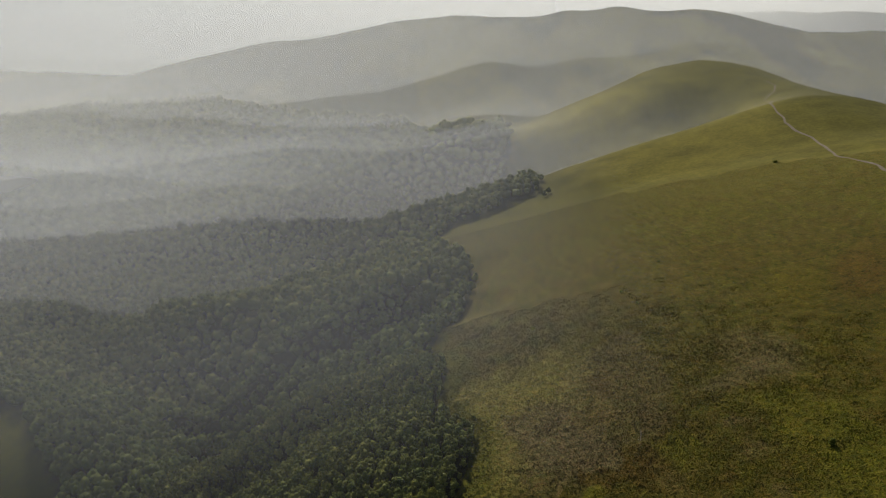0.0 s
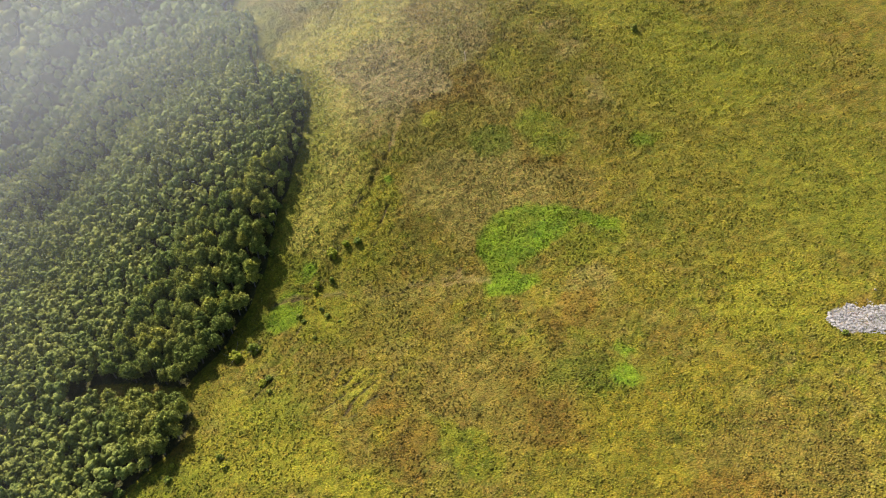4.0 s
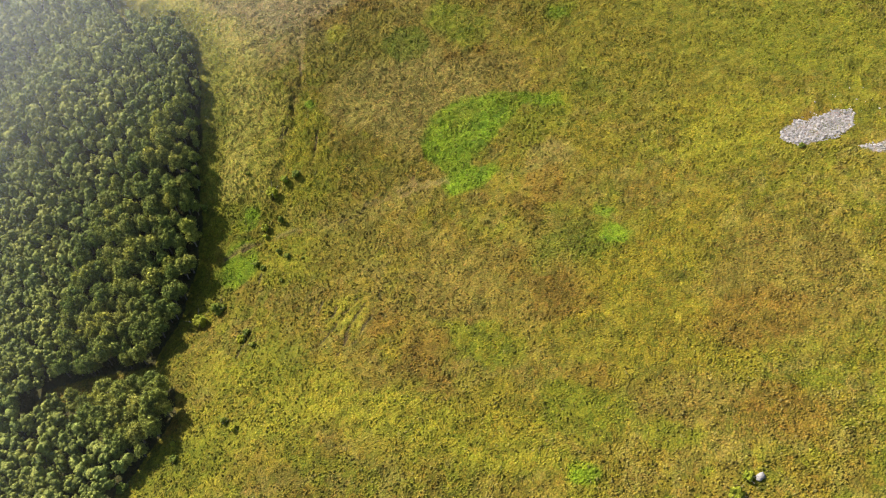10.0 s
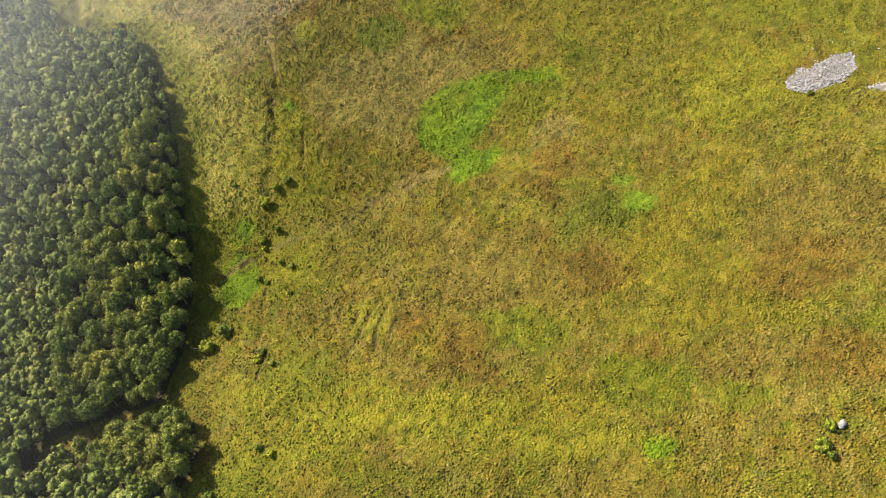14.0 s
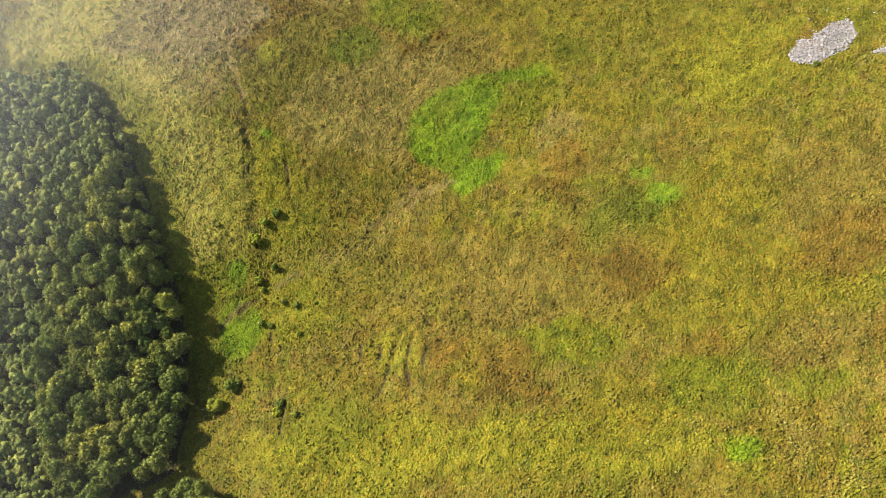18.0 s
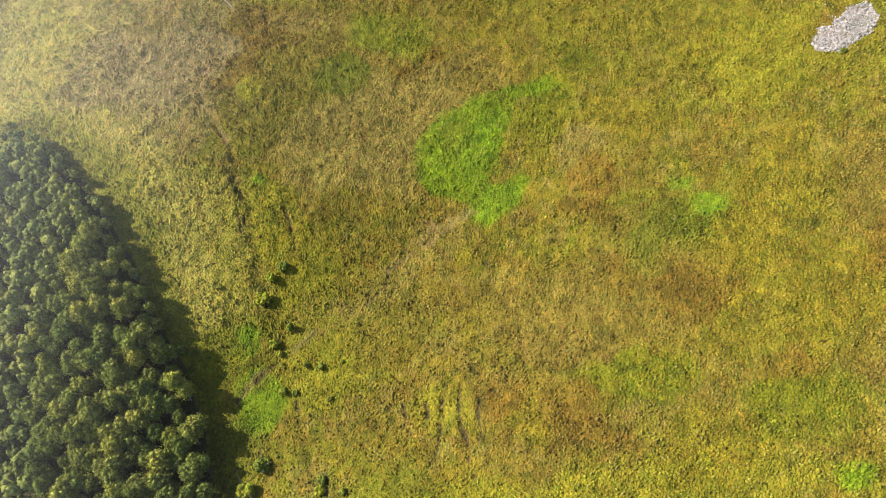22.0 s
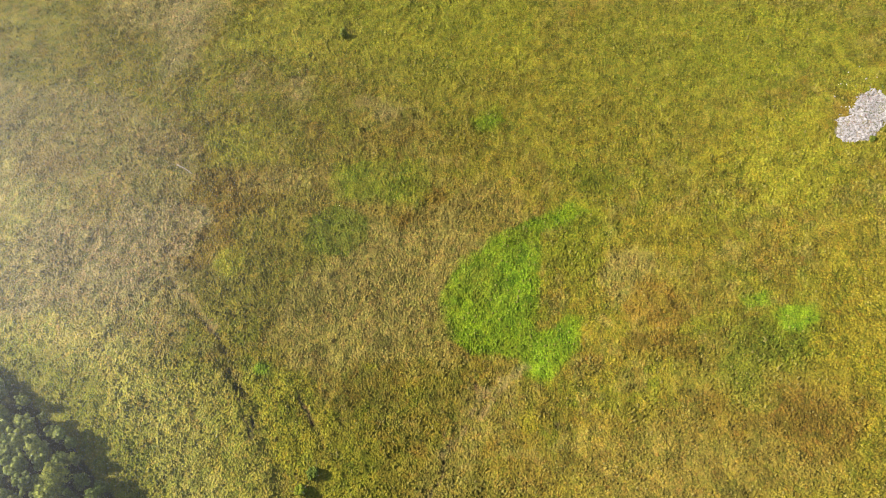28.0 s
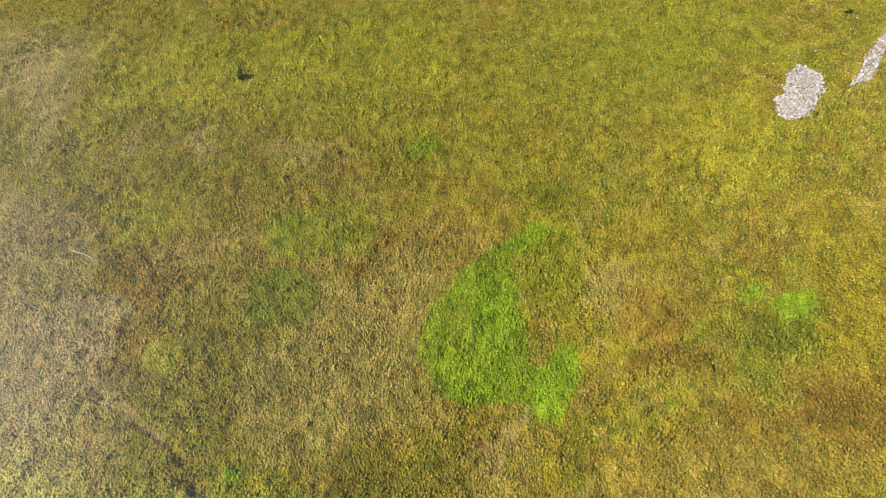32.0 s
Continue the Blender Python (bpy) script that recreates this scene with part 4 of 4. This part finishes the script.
MID = [crown_arrays(300 + n, 14, 60, 0.22, ICO, ICO_FACES, 0.6, 1.9, 0.62) for n in range(6)]
planted("beech_wood", "dense beech wood with lumpy dark green crowns", tx[rest], ty[rest], MID, LEAF, 0.72, 1.1, 6)
nx_, ny_ = stand(-330, 40, 100, 480, 5.4, 13)
ring = (nx_ < -150) | (ny_ > 345)
RING = [crown_arrays(350 + n, 8, 16, 0.24, ICO, ICO_FACES, 0.35, 2.8, 0.9) for n in range(5)]
planted("beech_wood", "beech wood round the glades and the brook", nx_[ring], ny_[ring], RING, LEAF, 0.9, 1.35, 14)
fx, fy = stand(-700, 110, 480, 1000, 8.0, 7)
gx2, gy2 = stand(-700, -330, 180, 480, 7.0, 8)
FAR = [crown_arrays(400 + n, 3, 0, 0.34, ICO, ICO_FACES, 0.35, 2.9, 1.0) for n in range(5)]
planted("beech_wood", "beech wood on the spurs across the gully", np.r_[fx, gx2], np.r_[fy, gy2], FAR, LEAF, 1.25, 2.0, 9)
fx, fy = stand(-1200, 110, 1000, 1900, 13, 10)
FARTHEST = [crown_arrays(500 + n, 1, 0, 1.2, ICO, ICO_FACES, 0.35, 3.0) for n in range(4)]
planted("beech_wood", "far beech wood in the hazy valley", fx, fy, FARTHEST, LEAF, 2.0, 3.0, 11)

# ---- herbs and tufts of the meadow ----
r = np.random.default_rng(12)
hx, hy = r.uniform(-85, 200, 520000), r.uniform(5, 380, 520000)
edge = np.maximum(0, np.hypot(hx - 45, (hy - 150) / 1.35) - 120) / 75
keep = ~wooded(hx - 1.5, hy + 1.5) & (cloudy(hx, hy, 7, 15, 3) + 0.5 * r.random(len(hx)) - 0.12 * smooth(85, 125, hx) > 0.58 + 0.4 * edge)
keep &= (rill_gap(hx, hy) > 0.4) & (worn_gap(hx, hy) > 0.7)
for outline in STONY:
    keep &= ~inside(hx, hy, outline)
hx, hy = hx[keep][:185000], hy[keep][:185000]
count = len(hx)
hz = land(hx, hy) + tussocks(hx, hy)
wide = (0.13 + 0.24 * r.random(count) ** 1.8) * (0.75 + 0.5 * cloudy(hx, hy, 12, 16, 2))
tall = wide * (0.75 + 1.05 * r.random(count))
turn = r.random(count) * 6.283
v = np.zeros((count, 6, 3))
for n in range(5):
    a, k = turn + 1.2566 * n, wide * (0.7 + 0.6 * r.random(count))
    v[:, n] = np.stack([hx + np.cos(a) * k, hy + np.sin(a) * k, hz - 0.08 + 0.1 * tall * r.random(count)], -1)
v[:, 5] = np.stack([hx + (r.random(count) - 0.5) * wide, hy + (r.random(count) - 0.5) * wide, hz + tall], -1)
f = np.array([(n, (n + 1) % 5, 5) for n in range(5)])
shade = turf_tint(hx, hy) * (0.45 + 0.86 * r.random((count, 1)))
straw = r.random(count) < 0.1
shade[straw] = shade[straw] * 0.6 + np.array((0.078, 0.064, 0.02))
herbs = new("herb_tufts", mesh_from("herb_tufts", v.reshape(-1, 3), (f[None] + 6 * np.arange(count)[:, None, None]).reshape(-1, 3), TUFTS, np.repeat(shade, 6, 0), False))
tagged(herbs, "low tufts of yellowing herbs and dry grass on the meadow", "herbs", kind="stuff")


# ---- bushes and lone trees ----
def shrub_arrays(seed, lobes, leaves, leaf, tall):
    """A shrub one metre across the half, foot at 0."""
    q = np.random.default_rng(seed)
    cs, rs = [(0, 0, 0.55 * tall)], [(0.55, 0.55, 0.5 * tall)]
    for n in range(lobes):
        a, h = 2.4 * n + q.random(), q.random()
        out = 0.62 * (1 - 0.75 * h) if tall > 1.5 else 0.62 * (1 - 0.35 * h)
        k = 0.26 + 0.16 * q.random()
        cs.append((out * math.cos(a), out * math.sin(a), tall * (0.22 + 0.72 * h)))
        rs.append((k, k, k * 1.1))
    v, f = lumps(q, cs, rs, ICO_2, ICO_2_FACES, 0.5)
    lv, lf = sprays(q, cs, rs, leaves, leaf)
    return np.concatenate([v, lv]), np.concatenate([f, lf + len(v)])


STEM = mesh_from("stem", *trunk_arrays(31, 0.8, 0.07), BARK)
SHRUB = {
    "dark": [mesh_from("foliage", *shrub_arrays(600 + n, 9, 260, 0.13, 1.3), LEAF_DARK) for n in range(3)],
    "light": [mesh_from("foliage", *shrub_arrays(620 + n, 9, 260, 0.15, 1.1), LEAF_BRIGHT) for n in range(3)],
    "cone": [mesh_from("foliage", *shrub_arrays(640 + n, 14, 300, 0.13, 2.4), LEAF_DARK) for n in range(2)],
}
WORDS = {"dark": ("dark green bushy juniper shrub on the open meadow", "shrub", "juniper_bush"),
         "light": ("yellow-green leafy shrub on the open meadow", "shrub", "leafy_bush"),
         "cone": ("small dark conical spruce in the meadow grass", "tree", "young_spruce")}


def shrub(kind, x, y, r, n=[0]):
    n[0] += 1
    label, category, name = WORDS[kind]
    ob = new(name)
    child("foliage", SHRUB[kind][n[0] % len(SHRUB[kind])], ob)
    child("stem", STEM, ob)
    ob.location, ob.rotation_euler = (x, y, height(x, y) - 0.05), (0, 0, 2.1 * n[0])
    ob.scale = (r * 0.95, r * (0.85 + 0.2 * (n[0] % 3) / 2), r * 0.85)
    tagged(ob, label, category, "bushes on the meadow")


for kind, places in {
    "dark": [(14.8, 170.8, 1.6), (-1.2, 148, 1.1), (-2.6, 151.5, 1.0), (-9.1, 150.5, 1.1), (-10.2, 153.4, 1.1), (-26.8, 147.8, 2.6), (-23.4, 131.7, 1.3),
             (-23.8, 125.4, 1.1), (-39.9, 106.7, 1.3), (-55.5, 107, 1.4), (2.4, 182.7, 0.9), (11.9, 269.5, 1.3), (116.0, 68.2, 0.9), (148.9, 53.9, 1.1),
             (58.7, 142.2, 0.6), (-6.8, 141.2, 0.8), (2.1, 143.5, 0.6), (37, 13.3, 1.3), (-70.5, 109.8, 1.9), (14.8, 357.6, 1.0), (99.8, 347.3, 0.9), (127.6, 409.5, 0.9), (287.5, 629.5, 2.2)],
    "light": [(10.7, 171.9, 1.7), (5.5, 170.9, 2.4), (-2, 162.3, 1.5), (-3.4, 159.6, 1.1), (-33.4, 147.9, 2.7), (-25.5, 130.8, 1.5), (-38.9, 102.7, 1.3), (-54.4, 111.7, 0.9),
              (37.5, 15.6, 1.7), (41.6, 16.6, 1.5), (44.6, 340.8, 1.1), (96, 367.9, 1.0), (-18.4, 187.9, 1.6), (-5.8, 209.2, 1.6)],
    "cone": [(9.5, 244, 1.4), (4.5, 227, 1.2), (-8.5, 199.5, 1.3), (-15, 182.5, 1.2), (-20.5, 176, 1.2), (3.1, 160.3, 1.3), (136.7, 215.2, 1.5), (99, 735, 3), (104, 742, 3.4)],
}.items():
    for x, y, size in places:
        shrub(kind, x, y, size)


# ---- stones ----
def stone_mesh(seed, flat):
    q = np.random.default_rng(seed)
    v = ICO * (0.7 + 0.6 * q.random((12, 1))) * np.array((1, 0.75 + 0.3 * q.random(), flat))
    return mesh_from("stone", v, ICO_FACES, STONE, smooth_shade=False)


STONES = [stone_mesh(700 + n, 0.45 + 0.06 * n) for n in range(7)]


def scree(label, outline, count, strays, seed):
    """A patch of loose stones that lie in the turf."""
    q = np.random.default_rng(seed)
    xs, ys = [p[0] for p in outline], [p[1] for p in outline]
    ox, oy = sum(xs) / len(xs), sum(ys) / len(ys)
    heap = new("scree_patch")
    heap.location = (ox, oy, height(ox, oy))
    done = 0
    while done < count:
        stray = done >= count - strays
        x = q.uniform(min(xs) - 1, max(xs) + (9 if stray else 1))
        y = q.uniform(min(ys) - 1, max(ys) + 1)
        wx, wy = x + 1.6 * (float(grain(np.array(x), np.array(y), 2.2, 33)) - 0.5), y + 1.6 * (float(grain(np.array(x), np.array(y), 2.2, 34)) - 0.5)
        if inside(np.array([wx]), np.array([wy]), outline)[0] == stray or (stray and x < ox):
            continue
        s = q.uniform(0.2, 0.38) * (0.7 if stray else 1)
        ob = child("stone", STONES[done % 7], heap)
        ob.location = (x - ox, y - oy, height(x, y) - 0.02 * s - heap.location[2] + (0 if stray else 0.12))
        ob.rotation_euler, ob.scale = (q.normal() * 0.3, q.normal() * 0.3, q.uniform(0, 6.3)), (s * 1.3, s, s)
        done += 1
    n = 9 * count
    px, py = q.uniform(min(xs), max(xs), n), q.uniform(min(ys), max(ys), n)
    ok = inside(px + 1.6 * (grain(px, py, 2.2, 33) - 0.5), py + 1.6 * (grain(px, py, 2.2, 34) - 0.5), outline)
    px, py = px[ok], py[ok]
    pz, size = land(px, py) + tussocks(px, py), q.uniform(0.09, 0.2, (len(px), 1))
    v, f = lumps(q, np.c_[px - ox, py - oy, pz - heap.location[2] + 0.04], size * np.array((1.2, 1, 0.6)), ICO, ICO_FACES, 0.5)
    tagged(child("small_stones", mesh_from("small_stones", v, f, STONE, smooth_shade=False), heap), "small pale stones between the larger ones", kind="stuff")
    return tagged(heap, label, "stones", "stone patches")


scree("patch of pale loose stones lying in the turf", STONY[0], 300, 26, 41)
scree("narrow strip of pale loose stones in the turf", STONY[1], 130, 6, 42)

boulder = new("boulder")
q = np.random.default_rng(9)
v = ICO_2 * (0.8 + 0.4 * q.random((len(ICO_2), 1))) * np.array((1.05, 0.7, 0.6))
rock = child("rock", mesh_from("rock", v, ICO_2_FACES, STONE, smooth_shade=False), boulder)
boulder.location = (43.3, 15.2, height(43.3, 15.2) + 0.35)
tagged(boulder, "pale grey boulder lying beside leafy shrubs in the grass", "boulder")
log = new("fallen_log")
v, f = tube([(0, 0, 0), (0.1, 0.15, 2.8), (0, 0, 5.8)], [0.2, 0.16, 0.1])
stem = child("stem", mesh_from("stem", v, f, DRY_WOOD), log)
log.location = (76.2, 238.8, height(76.2, 238.8) + 0.3)
end = Vector((74.6, 233.1, height(74.6, 233.1) + 0.3))
log.rotation_euler = (end - log.location).to_track_quat("Z", "Y").to_euler()
tagged(log, "pale weathered fallen log lying in the dry grass", "log")

# ---- added sheets that stand in for haze and lens glare ----
def haze_material(name, kind, white):
    m = bpy.data.materials.new(name)
    m.use_nodes = True
    t = m.node_tree
    t.nodes.remove(t.nodes["Principled BSDF"])
    a = t.nodes.new("ShaderNodeAttribute")
    a.attribute_name = "tint"
    clear, veil, mix = t.nodes.new("ShaderNodeBsdfTransparent"), node(t, kind, Color=white), t.nodes.new("ShaderNodeMixShader")
    t.links.new(a.outputs["Fac"], mix.inputs["Fac"])
    t.links.new(clear.outputs[0], mix.inputs[1])
    t.links.new(veil.outputs[0], mix.inputs[2])
    t.links.new(mix.outputs[0], t.nodes["Material Output"].inputs["Surface"])
    return m


VEIL, HAZE = haze_material("mist", "ShaderNodeBsdfDiffuse", (0.66, 0.68, 0.7, 1)), haze_material("haze", "ShaderNodeBsdfTranslucent", (0.8, 0.83, 0.86, 1))


def veil_sheet():
    """Added sheet over the woods for lens glare and haze, thicker with the distance."""
    x, y = np.meshgrid(np.linspace(-2000, 400, 141), np.linspace(30, 1550, 121))
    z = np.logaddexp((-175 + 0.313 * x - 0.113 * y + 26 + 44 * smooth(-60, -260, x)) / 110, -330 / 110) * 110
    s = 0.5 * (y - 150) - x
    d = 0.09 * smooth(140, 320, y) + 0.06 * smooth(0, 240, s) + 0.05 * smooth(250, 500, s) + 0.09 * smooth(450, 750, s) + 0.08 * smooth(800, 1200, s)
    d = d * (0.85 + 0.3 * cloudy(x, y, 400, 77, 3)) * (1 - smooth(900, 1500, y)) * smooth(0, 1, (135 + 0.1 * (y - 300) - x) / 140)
    k = (np.arange(120)[:, None] * 141 + np.arange(140)).ravel()
    me = mesh_from("mist", np.stack([x, y, z], -1).reshape(-1, 3), np.c_[k, k + 1, k + 142, k + 141], VEIL, np.repeat(np.clip(d, 0, 0.9).reshape(-1, 1), 3, 1))
    tagged(new("veil_backdrop", me), "thin white sheet standing in for lens glare and haze over the woods", "mist", kind="structure")


def haze(y, left, right, low, top, thick, slant=0.0):
    """Added white sheet for haze across the valley, soft towards its ends and its top."""
    u, v = np.meshgrid(np.linspace(0, 1, 41), np.linspace(0, 1, 25))
    x, z = left + (right - left) * u, low + (top - low) * v
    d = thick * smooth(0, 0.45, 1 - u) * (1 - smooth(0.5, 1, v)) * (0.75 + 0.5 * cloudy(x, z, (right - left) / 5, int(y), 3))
    k = (np.arange(24)[:, None] * 41 + np.arange(40)).ravel()
    co = np.stack([x, y + slant * (x - right) + 0.04 * (right - left) * np.sin(6 * u + y), z], -1)
    me = mesh_from("haze", co.reshape(-1, 3), np.c_[k, k + 1, k + 42, k + 41], HAZE, np.repeat(np.clip(d, 0, 1).reshape(-1, 1), 3, 1))
    tagged(new("haze_backdrop", me), "thin white sheet standing in for haze over the wooded valley", "haze", kind="structure")


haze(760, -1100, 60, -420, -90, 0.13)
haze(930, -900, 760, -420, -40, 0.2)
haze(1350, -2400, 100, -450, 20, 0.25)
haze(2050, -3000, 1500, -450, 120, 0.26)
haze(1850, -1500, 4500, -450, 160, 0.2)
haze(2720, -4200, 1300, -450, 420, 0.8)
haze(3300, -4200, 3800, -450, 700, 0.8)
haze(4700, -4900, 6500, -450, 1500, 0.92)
veil_sheet()
